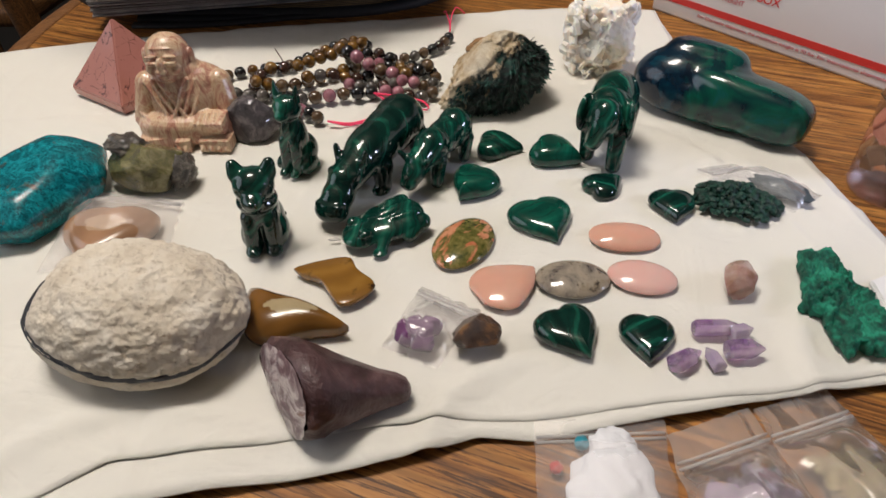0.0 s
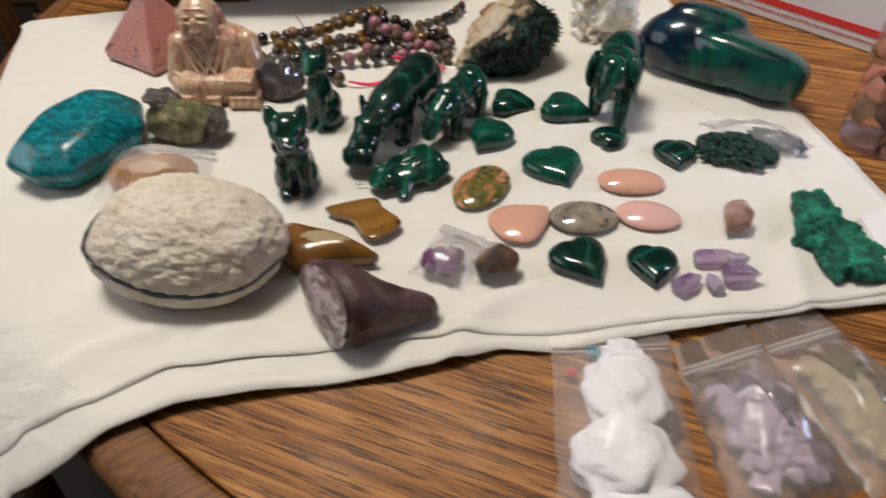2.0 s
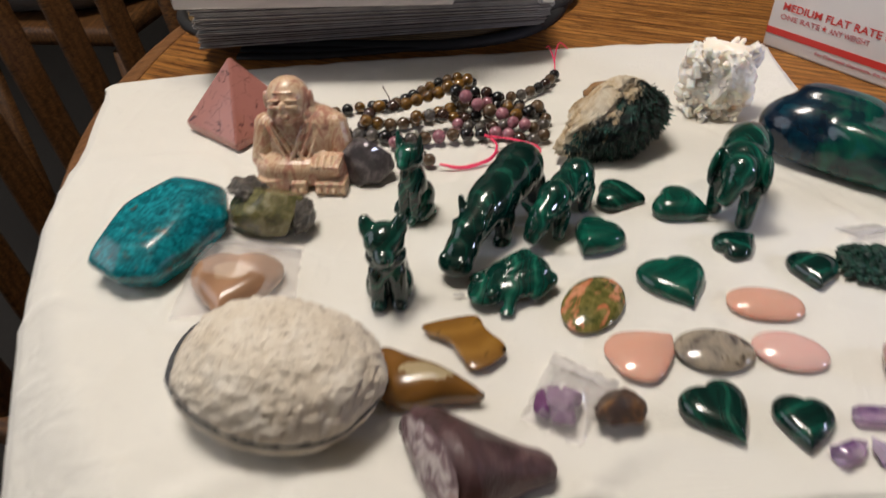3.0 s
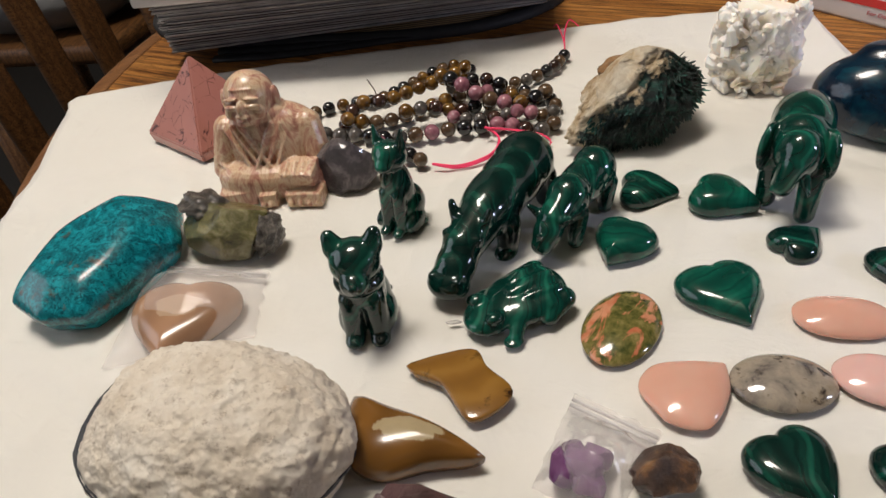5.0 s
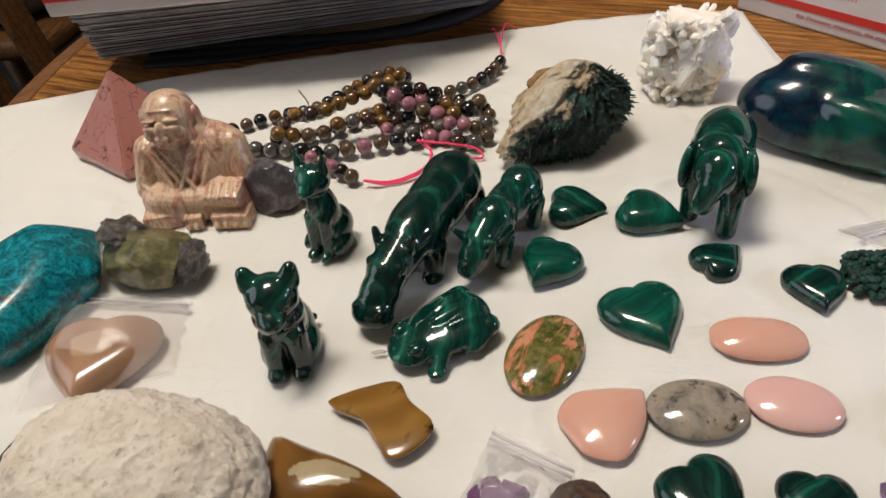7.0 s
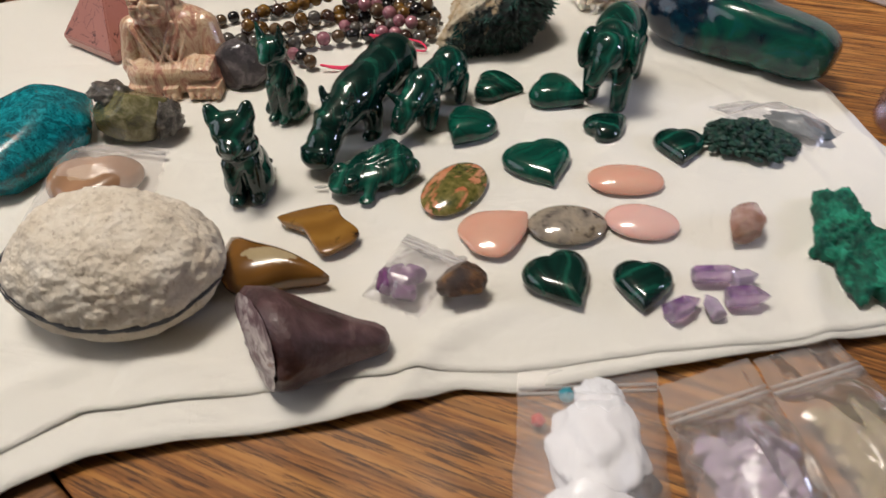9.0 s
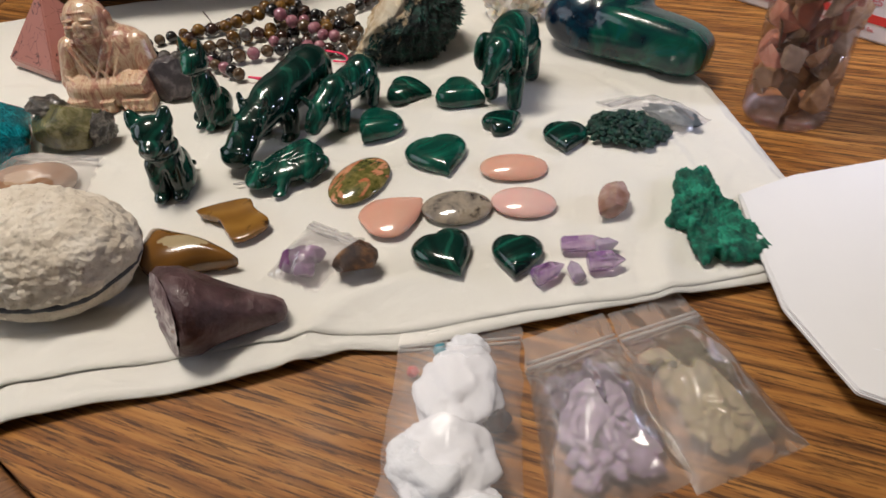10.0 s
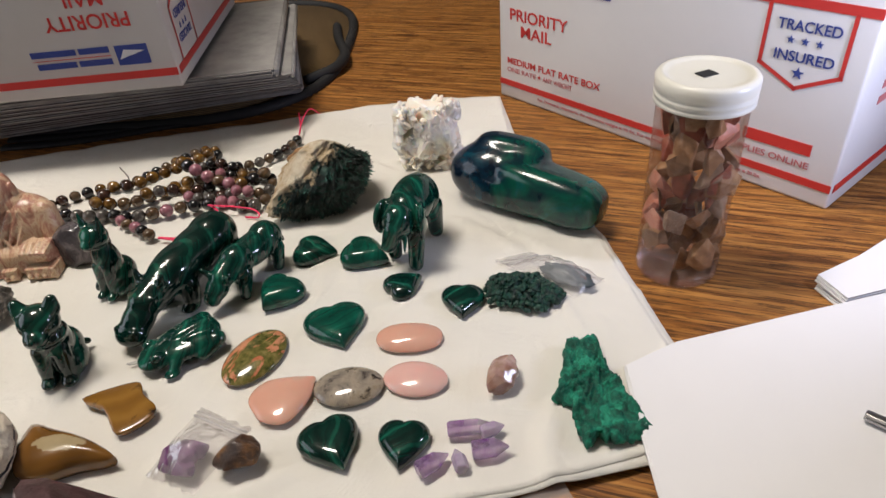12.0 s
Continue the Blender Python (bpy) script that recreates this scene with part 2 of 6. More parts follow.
def pyramid_stone():
    m = Mat("pink_dendritic_jasper", 0.32, coat=0.2)
    f = m.noise(60, 4, 0.5)
    c = m.mix(f, (0.36, 0.135, 0.11), (0.44, 0.19, 0.15))
    d = m.ramp(m.voronoi(150, "DISTANCE_TO_EDGE", m.scaled((1, 1, 0.6), (20, 0, 40))), (0.0, (1, 1, 1)), (0.035, (0, 0, 0)))
    k = m.ramp(m.noise(85, 5, 0.6, 0.5), (0.5, (0, 0, 0)), (0.58, (1, 1, 1)))
    lines = m.mix(1.0, d, k, "MULTIPLY")
    blot = m.ramp(m.noise(80, 6, 0.65, 1.0, m.scaled((1, 1, 1.6))), (0.60, (0, 0, 0)), (0.65, (1, 1, 1)))
    m.colour(m.mix(m.mix(1.0, lines, blot, "ADD"), c, (0.07, 0.018, 0.02)))
    return m.m


def raw_stone(name, a, b, c3, scale=90, rough=0.55, coat=0.1, bump=0.7):
    m = Mat(name, rough, coat=coat)
    f = m.noise(scale, 8, 0.65, 0.5)
    m.colour(m.ramp(f, (0.32, a), (0.5, b), (0.68, c3)))
    return m.bump(m.noise(scale * 4, 8, 0.7), bump, 0.0012).m


EPIDOTE = raw_stone("green_tourmaline_raw", (0.03, 0.026, 0.010), (0.12, 0.11, 0.030), (0.30, 0.26, 0.13), 110, 0.2, 0.5, 1.0)
DARK_MATRIX = raw_stone("dark_matrix", (0.015, 0.012, 0.010), (0.06, 0.05, 0.04), (0.24, 0.21, 0.17), 190, 0.35, 0.4, 1.0)
RAW_AMETHYST = raw_stone("raw_smoky_amethyst", (0.020, 0.015, 0.018), (0.055, 0.044, 0.048), (0.20, 0.17, 0.17), 130, 0.3, 0.4, 1.0)
BROWN_CRYSTAL = raw_stone("brown_garnet", (0.018, 0.008, 0.006), (0.06, 0.028, 0.014), (0.30, 0.14, 0.04), 130, 0.3, 0.3)


def host_stone():
    """Tan host rock whose front is overgrown by dark green needle malachite."""
    m = Mat("tan_host_rock", 0.75, coat=0.1)
    f = m.noise(75, 8, 0.65, 0.5)
    tan = m.ramp(f, (0.32, (0.30, 0.17, 0.07)), (0.46, (0.58, 0.44, 0.27)), (0.64, (0.74, 0.65, 0.50)))
    fib = m.noise(60, 8, 0.7, 1.2, m.scaled((1, 1, 5), (0, 35, 0)))
    green = m.ramp(fib, (0.36, (0.005, 0.006, 0.006)), (0.5, (0.010, 0.022, 0.019)), (0.64, (0.015, 0.085, 0.062)), (0.78, (0.16, 0.17, 0.14)))
    s = m.add("ShaderNodeSeparateXYZ")
    m.put(s, 0, m.co)
    a = m.add("ShaderNodeMath")
    a.operation = "MULTIPLY_ADD"
    m.put(a, 0, s.outputs["X"])
    m.put(a, 1, -6.0)
    m.put(a, 2, m.noise(110, 6, 0.65))
    z = m.add("ShaderNodeMath")
    z.operation = "MULTIPLY_ADD"
    m.put(z, 0, s.outputs["Y"])
    m.put(z, 1, 14.0)
    m.put(z, 2, a.outputs[0])
    q = m.add("ShaderNodeMath")
    q.operation = "MULTIPLY_ADD"
    m.put(q, 0, s.outputs["Z"])
    m.put(q, 1, 10.0)
    m.put(q, 2, z.outputs[0])
    m.colour(m.mix(m.ramp(q.outputs[0], (0.66, (1, 1, 1)), (0.76, (0, 0, 0))), tan, green))
    return m.bump(m.noise(300, 9, 0.75, 0.4), 1.0, 0.0025).m


HOST_ROCK = host_stone()
NEEDLES = raw_stone("needle_malachite", (0.006, 0.007, 0.006), (0.012, 0.032, 0.026), (0.04, 0.20, 0.145), 130, 0.45, 0.2, 1.0)
ORANGE_STAIN = raw_stone("orange_green_crust", (0.03, 0.08, 0.07), (0.25, 0.12, 0.04), (0.35, 0.30, 0.2), 110, 0.8, 0.0)
JAR_CHIPS = [raw_stone("jar_chip_red", (0.101, 0.020, 0.011), (0.223, 0.054, 0.026), (0.401, 0.178, 0.109), 60, 0.3, 0.4, 0.3),
             raw_stone("jar_chip_tan", (0.133, 0.065, 0.026), (0.279, 0.149, 0.071), (0.468, 0.307, 0.180), 60, 0.3, 0.4, 0.3),
             raw_stone("jar_chip_pink", (0.335, 0.109, 0.071), (0.491, 0.198, 0.135), (0.580, 0.338, 0.251), 60, 0.3, 0.4, 0.3),
             raw_stone("jar_chip_grey", (0.112, 0.070, 0.045), (0.290, 0.189, 0.126), (0.558, 0.417, 0.305), 60, 0.3, 0.4, 0.3)]


# bead stones
def bead_mat(name, a, b, scale=160, bands=False):
    m = Mat(name, 0.09, coat=0.5)
    co = m.add("ShaderNodeVectorMath")
    co.operation = "ADD"
    m.put(co, 0, m.co)
    m.put(co, 1, m.random())
    f = m.wave(scale, 5, 2, 1.0, co.outputs[0]) if bands else m.noise(scale, 5, 0.6, 0.6, co.outputs[0])
    m.colour(m.ramp(f, (0.35, a), (0.65, b)))
    return m.m


BEADS = {"black": bead_mat("bead_black", (0.004, 0.004, 0.005), (0.012, 0.012, 0.013)),
         "tiger": bead_mat("bead_tiger_eye", (0.050, 0.020, 0.004), (0.22, 0.11, 0.02), 150),
         "pink": bead_mat("bead_rhodonite", (0.19, 0.065, 0.09), (0.36, 0.16, 0.19)),
         "brown": bead_mat("bead_brown", (0.06, 0.034, 0.018), (0.12, 0.075, 0.04)),
         "grey": bead_mat("bead_grey", (0.04, 0.036, 0.032), (0.115, 0.10, 0.088)),
         "garnet": bead_mat("bead_garnet", (0.018, 0.008, 0.006), (0.06, 0.028, 0.018))}
THREAD = plain("pink_thread", (0.85, 0.04, 0.13), 0.7)
CORD = plain("dark_thread", (0.06, 0.03, 0.02), 0.8)


# cloth, wood, paper, plastic
def cotton():
    m = Mat("cotton_cloth", 0.92, spec=0.2)
    f = m.noise(9, 4, 0.6)
    m.colour(m.mix(f, (0.78, 0.75, 0.685), (0.83, 0.805, 0.745)))
    weave = m.wave(900, 0.4, 1, 1.0)
    weave2 = m.wave(900, 0.4, 1, 1.0, m.scaled((1, 1, 1), (0, 0, 90)))
    w = m.mix(0.5, weave, weave2)
    crease = m.noise(24, 5, 0.55, 1.4, m.scaled((1, 1.6, 1), (0, 0, 35)))
    fold = m.noise(11, 3, 0.5, 2.0, m.scaled((1.8, 0.7, 1), (0, 0, -25)))
    return m.bump(m.mix(0.97, w, m.mix(0.5, crease, fold)), 0.65, 0.010).m


COTTON = cotton()


def oak(name, dark, mid, light, angle):
    m = Mat(name, 0.5, spec=0.3)
    turned = m.scaled((1, 1, 1), (0, 0, angle))
    co = m.scaled((1.5, 32.0, 32.0), co=turned)
    warp = m.noise(2.2, 3, 0.5, 0.4, m.scaled((1.5, 6, 6), co=turned))
    grain = m.noise(5.5, 8, 0.66, 0.7, co)
    pores = m.noise(40, 6, 0.75, 0.2, m.scaled((0.75, 15, 15), co=turned))
    rings = m.wave(40, 7, 4, 0.7, m.scaled((1, 0.14, 1), co=m.scaled((1, 1, 1), (0, 0, 90), turned)))
    c = m.ramp(grain, (0.36, dark), (0.44, mid), (0.58, light))
    c = m.mix(m.ramp(rings, (0.52, (0.0,) * 3), (0.94, (0.52,) * 3)), c, dark)
    c = m.mix(m.ramp(warp, (0.35, (0.0,) * 3), (0.7, (0.35,) * 3)), c, mid)
    c = m.mix(m.ramp(pores, (0.42, (0.85,) * 3), (0.50, (0,) * 3)), c, tuple(v * 0.5 for v in dark))
    m.colour(c)
    m.put(m.b, "Roughness", m.ramp(m.noise(40, 4), (0.3, (0.46,) * 3), (0.7, (0.62,) * 3)))
    return m.bump(pores, 0.18, 0.0008).m


OAK = oak("oak_tabletop", (0.070, 0.023, 0.005), (0.27, 0.103, 0.020), (0.44, 0.200, 0.048), 18)
RIM_WOOD = oak("rim_wood", (0.14, 0.058, 0.020), (0.19, 0.083, 0.029), (0.23, 0.108, 0.041), -38)
OAK_EDGE = oak("oak_edge", (0.05, 0.02, 0.006), (0.12, 0.055, 0.018), (0.2, 0.1, 0.04), 50)
CHAIR_WOOD = oak("chair_wood", (0.035, 0.014, 0.003), (0.090, 0.036, 0.010), (0.13, 0.057, 0.017), 80)
CARD_WHITE = plain("carton_white", (0.66, 0.65, 0.66), 0.42, 0.05, 25, bump=0.06)
CARD_WORN = plain("carton_white_worn", (0.56, 0.53, 0.50), 0.45, 0.10, 18, bump=0.1)
INK_RED = plain("print_red", (0.55, 0.035, 0.03), 0.45, 0.06)
INK_BLUE = plain("print_blue", (0.03, 0.055, 0.25), 0.45, 0.06)
INK_THIN = plain("print_red_thin", (0.50, 0.16, 0.17), 0.45, 0.06)
PAPER = plain("white_paper", (0.74, 0.73, 0.74), 0.6, 0.04, 14, bump=0.05)
PAPER_GREY = plain("newsprint", (0.20, 0.18, 0.17), 0.75, 0.3, 200, bump=0.2)
PAPER_GLOSS = plain("magazine_paper", (0.26, 0.25, 0.24), 0.4, 0.75, 45)
BLACK_RIM = plain("black_mat_rim", (0.012, 0.012, 0.013), 0.65, 0.2, 120, bump=0.2)
STEEL = plain("brushed_steel", (0.45, 0.44, 0.43), 0.3, 0.1, 200, metal=1.0)
LID_WHITE = plain("jar_lid_enamel", (0.70, 0.68, 0.61), 0.35, 0.05, 40, bump=0.05)
STICKER = plain("sticker_black", (0.02, 0.02, 0.022), 0.5)
COTTON_WOOL = plain("cotton_wool", (0.68, 0.68, 0.71), 0.95, 0.08, 60, bump=0.8)
TAN_CHIPS = amethyst("yellow_crystal_chips", (0.33, 0.24, 0.11), (0.52, 0.42, 0.25), 0.3)
LAVENDER = amethyst("lavender_chips", (0.40, 0.30, 0.44), (0.60, 0.50, 0.59), 0.3)
GREY_FILM = plain("dark_grey_chips", (0.05, 0.065, 0.075), 0.5, 0.5, 120, bump=0.4)
TEAL_DOT = plain("teal_bead", (0.02, 0.22, 0.30), 0.3)
RED_DOT = plain("red_bead", (0.5, 0.04, 0.03), 0.3)
CUSHION = plain("grey_cushion", (0.22, 0.22, 0.22), 0.9, 0.3, 30, bump=0.4)
WALL = plain("painted_wall", (0.22, 0.20, 0.17), 0.85, 0.06, 6)
FLOOR = plain("dark_carpet", (0.024, 0.021, 0.019), 0.95, 0.35, 150, bump=0.6)
SEAM = plain("geode_seam", (0.020, 0.022, 0.032), 0.4, 0.2, 90)


def straw():
    m = Mat("woven_straw", 0.7)
    w = m.wave(75, 1.5, 3, 2.0, m.scaled((1, 1, 1), (0, 0, 78)))
    v = m.noise(60, 4)
    m.colour(m.mix(w, (0.018, 0.010, 0.005), m.mix(v, (0.22, 0.125, 0.045), (0.33, 0.21, 0.08))))
    return m.bump(w, 0.6, 0.001).m


STRAW = straw()


def film_plastic(name, haze, tint, shine=0.5, relief=0.2):
    """Thin clear plastic or glass: mostly see-through, a little haze, gloss that grows at grazing angles."""
    m = bpy.data.materials.new(name)
    m.use_nodes = True
    t = m.node_tree
    t.nodes.clear()
    out = t.nodes.new("ShaderNodeOutputMaterial")
    clear = t.nodes.new("ShaderNodeBsdfTransparent")
    clear.inputs[0].default_value = (*tint, 1)
    milk = t.nodes.new("ShaderNodeBsdfDiffuse")
    milk.inputs[0].default_value = (0.82, 0.80, 0.79, 1)
    back = t.nodes.new("ShaderNodeBsdfTranslucent")
    back.inputs[0].default_value = (0.82, 0.80, 0.79, 1)
    gloss = t.nodes.new("ShaderNodeBsdfGlossy")
    gloss.inputs["Roughness"].default_value = 0.20
    a, b, both = (t.nodes.new("ShaderNodeMixShader") for _ in range(3))
    both.inputs[0].default_value = 0.5
    fr = t.nodes.new("ShaderNodeFresnel")
    fr.inputs[0].default_value = 1.45
    less = t.nodes.new("ShaderNodeMath")
    less.operation = "MULTIPLY"
    less.inputs[1].default_value = shine
    a.inputs[0].default_value = haze
    co = t.nodes.new("ShaderNodeTexCoord")
    no = t.nodes.new("ShaderNodeTexNoise")
    no.inputs["Scale"].default_value = 38
    no.inputs["Detail"].default_value = 3
    bu = t.nodes.new("ShaderNodeBump")
    bu.inputs["Strength"].default_value = relief
    bu.inputs["Distance"].default_value = 0.004
    for x, y in ((co.outputs["Object"], no.inputs["Vector"]), (no.outputs["Fac"], bu.inputs["Height"]), (bu.outputs[0], gloss.inputs["Normal"]),
                 (milk.outputs[0], both.inputs[1]), (back.outputs[0], both.inputs[2]), (fr.outputs[0], less.inputs[0]),
                 (clear.outputs[0], a.inputs[1]), (both.outputs[0], a.inputs[2]), (less.outputs[0], b.inputs[0]),
                 (a.outputs[0], b.inputs[1]), (gloss.outputs[0], b.inputs[2]), (b.outputs[0], out.inputs[0])):
        t.links.new(x, y)
    return m


FILM = film_plastic("clear_film", 0.28, (0.99, 0.98, 0.98), 0.35, 0.35)
FILM_HAZY = film_plastic("hazy_film", 0.34, (0.99, 0.98, 0.98), 0.6, 0.5)
FILM_BACK = film_plastic("clear_film_back", 0.05, (0.99, 0.98, 0.98), 0.15, 0.0)
FILM_MILKY = film_plastic("milky_film", 0.55, (0.97, 0.96, 0.95), 0.5, 0.1)


GLASS = film_plastic("jar_glass", 0.01, (0.97, 0.91, 0.88), 0.6, 0.0)


# ---- building helpers ----
def mesh_of(bm, material, smooth=True):
    me = bpy.data.meshes.new("mesh")
    bm.normal_update()
    bm.to_mesh(me)
    bm.free()
    for mt in material if isinstance(material, (list, tuple)) else [material]:
        me.materials.append(mt)
    if smooth:
        me.polygons.foreach_set("use_smooth", [True] * len(me.polygons))
    return me


def part(name, bm, material, parent=None, label="", m=None, smooth=True):
    ob = new(name, mesh_of(bm, material, smooth))
    if parent:
        ob.parent = parent
    if m is not None:
        ob.matrix_basis = m
    if label:
        ob["label"] = label
    return ob


def empty(name, m, label, category, group="", kind=""):
    ob = new(name)
    ob.empty_display_size = 0.01
    ob.matrix_basis = m
    return tagged(ob, label, category, group, kind)


def rounded_box(sx, sy, sz, bevel, seg=2, z0=0.0):
    bm = bmesh.new()
    bmesh.ops.create_cube(bm, size=1, matrix=Matrix.Translation((0, 0, z0 + sz / 2)) @ Matrix.Diagonal((sx, sy, sz, 1)))
    if bevel:
        bmesh.ops.bevel(bm, geom=bm.edges[:], offset=bevel, segments=seg, affect="EDGES", profile=0.6)
    return bm


def tube(points, r, sides=8):
    """A bmesh tube along points."""
    bm = bmesh.new()
    pts = [Vector(p) for p in points]
    rings = []
    for i, p in enumerate(pts):
        d = (pts[min(i + 1, len(pts) - 1)] - pts[max(i - 1, 0)]).normalized()
        a = d.cross(Vector((0.1, 0.2, 1))).normalized()
        b = d.cross(a)
        rr = r[i] if isinstance(r, (list, tuple)) else r
        rings.append([bm.verts.new(p + rr * (math.cos(k * math.tau / sides) * a + math.sin(k * math.tau / sides) * b)) for k in range(sides)])
    for u, v in zip(rings, rings[1:]):
        for k in range(sides):
            bm.faces.new((u[k], u[(k + 1) % sides], v[(k + 1) % sides], v[k]))
    bm.faces.new(rings[0][::-1])
    bm.faces.new(rings[-1])
    bmesh.ops.recalc_face_normals(bm, faces=bm.faces[:])
    return bm


def smooth_path(points, step):
    """Catmull-Rom points along a polyline, about one step apart."""
    p = [Vector(q) for q in points]
    p = [2 * p[0] - p[1], *p, 2 * p[-1] - p[-2]]
    fine = []
    for i in range(1, len(p) - 2):
        a, b, c, d = p[i - 1:i + 3]
        for k in range(24):
            t = k / 24
            fine.append(0.5 * (2 * b + (c - a) * t + (2 * a - 5 * b + 4 * c - d) * t * t + (3 * b - a - 3 * c + d) * t ** 3))
    fine.append(p[-2])
    out, left = [fine[0]], 0.0
    for a, b in zip(fine, fine[1:]):
        left += (b - a).length
        if left >= step:
            out.append(b.copy())
            left = 0.0
    return out


def outline_heart(w, l, n=64):
    """A plump heart with a shallow notch and a rounded tip, tip towards -y."""
    pts = []
    for k in range(n):
        t = k * math.tau / n
        x = 16 * math.sin(t) ** 3
        y = 13 * math.cos(t) - 3.6 * math.cos(2 * t) - 1.3 * math.cos(3 * t) - 0.3 * math.cos(4 * t) + 1.0
        ox, oy = 14.8 * math.sin(t), 13.2 * math.cos(t)
        pts.append(((0.78 * x + 0.22 * ox) / 31.5 * w, (0.90 * y + 0.10 * oy) / 26.6 * l))
    return [tuple(0.25 * pts[k - 1][a] + 0.5 * pts[k][a] + 0.25 * pts[(k + 1) % n][a] for a in (0, 1)) for k in range(n)]


def outline_oval(w, l, n=56, power=2.0):
    return [(w / 2 * math.copysign(abs(math.cos(t)) ** (2 / power), math.cos(t)), l / 2 * math.copysign(abs(math.sin(t)) ** (2 / power), math.sin(t)))
            for t in (k * math.tau / n for k in range(n))]


def outline_corners(corners, n=64):
    """A rounded outline through a few corners."""
    loop = [Vector((*c, 0)) for c in corners]
    path = smooth_path([loop[-1], *loop, loop[0], loop[1]], 0.0008)
    mid = Vector((sum(c[0] for c in corners) / len(corners), sum(c[1] for c in corners) / len(corners), 0))
    pts = {}
    for p in path:
        a = round(math.atan2(p.y - mid.y, p.x - mid.x) / math.tau * n) % n
        pts.setdefault(a, (p.x, p.y))
    return [pts[a] for a in sorted(pts)]


def cabochon(outline, height, edge=0.25, power=2.4, base=0.93):
    """A domed polished stone over an outline: flat base, rounded girdle, dome."""
    bm = bmesh.new()
    cx, cy = sum(p[0] for p in outline) / len(outline), sum(p[1] for p in outline) / len(outline)
    rings = [(base, 0.0), (0.985, edge * height * 0.45), (1.0, edge * height)]
    for s in (0.985, 0.955, 0.91, 0.84, 0.74, 0.62, 0.48, 0.32, 0.16):
        rings.append((s, edge * height + (1 - edge) * height * (1 - s ** power) ** (1 / 1.5)))
    made = []
    n = len(outline)
    wx, wy = max(abs(x - cx) for x, y in outline), max(abs(y - cy) for x, y in outline)
    for s, z in rings:
        k = min(0.5, max(0, (1 - s) * 0.8)) if z > edge * height else 0
        ring = []
        for x, y in outline:
            a = math.atan2((y - cy) / wy, (x - cx) / wx)
            px, py = (x - cx) * (1 - k) + 0.92 * wx * math.cos(a) * k, (y - cy) * (1 - k) + 0.92 * wy * math.sin(a) * k
            ring.append(bm.verts.new((cx + px * s, cy + py * s, z)))
        made.append(ring)
    for a, b in zip(made, made[1:]):
        for k in range(n):
            bm.faces.new((a[k], a[(k + 1) % n], b[(k + 1) % n], b[k]))
    top = bm.verts.new((cx, cy, height))
    for k in range(n):
        bm.faces.new((made[-1][k], made[-1][(k + 1) % n], top))
    bm.faces.new(made[0][::-1])
    bmesh.ops.recalc_face_normals(bm, faces=bm.faces[:])
    return bm


def rock(size, seed, sub=4, rough=0.18, freq=2.2, fine=0.05, flat=0.8, facets=0):
    """A rough stone: an icosphere pushed by noise, optionally cut by flat facets, with a flat base at z = 0."""
    bm = bmesh.new()
    bmesh.ops.create_icosphere(bm, subdivisions=sub, radius=1)
    rnd = random.Random(seed)
    off = Vector((seed * 3.1, seed * 1.7, seed * 2.3))
    planes = []
    for _ in range(facets):
        d = Vector((rnd.uniform(-1, 1), rnd.uniform(-1, 1), rnd.uniform(-0.5, 1))).normalized()
        planes.append((d, rnd.uniform(0.62, 0.9)))
    for v in bm.verts:
        d = v.co.normalized()
        r = 1 + rough * noise.noise(d * freq + off) * 1.6 + fine * noise.noise(d * freq * 4 + off) + fine * 0.6 * noise.noise(d * freq * 11 + off)
        p = d * r
        for n, h in planes:
            e = p.dot(n) - h
            if e > 0:
                p -= n * e * 0.93
        if p.z < -flat:
            p.z = -flat + (p.z + flat) * 0.08
        v.co = p
    lo = min(v.co.z for v in bm.verts)
    hi = max(v.co.z for v in bm.verts)
    ex = max(abs(v.co.x) for v in bm.verts)
    ey = max(abs(v.co.y) for v in bm.verts)
    for v in bm.verts:
        v.co = Vector((v.co.x / ex * size[0] / 2, v.co.y / ey * size[1] / 2, (v.co.z - lo) / (hi - lo) * size[2]))
    return bm


def crystal(length, radius, point=0.35, sides=6, seed=0):
    """A pointed prism along +x, its base at x = 0."""
    rnd = random.Random(seed)
    bm = bmesh.new()
    rings = []
    for x, r in ((0, 0.8), (length * 0.06, 1.0), (length * (1 - point), 0.92), (length, 0.12)):
        rings.append([bm.verts.new((x * (1 + rnd.uniform(-0.03, 0.03)), radius * r * math.cos(k * math.tau / sides) * (1 + rnd.uniform(-0.1, 0.1)),
                                    radius * r * math.sin(k * math.tau / sides) * (1 + rnd.uniform(-0.1, 0.1)))) for k in range(sides)])
    for a, b in zip(rings, rings[1:]):
        for k in range(sides):
            bm.faces.new((a[k], a[(k + 1) % sides], b[(k + 1) % sides], b[k]))
    bm.faces.new(rings[0][::-1])
    bm.faces.new(rings[-1])
    bmesh.ops.bevel(bm, geom=bm.edges[:], offset=radius * 0.07, segments=1, affect="EDGES")
    bmesh.ops.recalc_face_normals(bm, faces=bm.faces[:])
    return bm


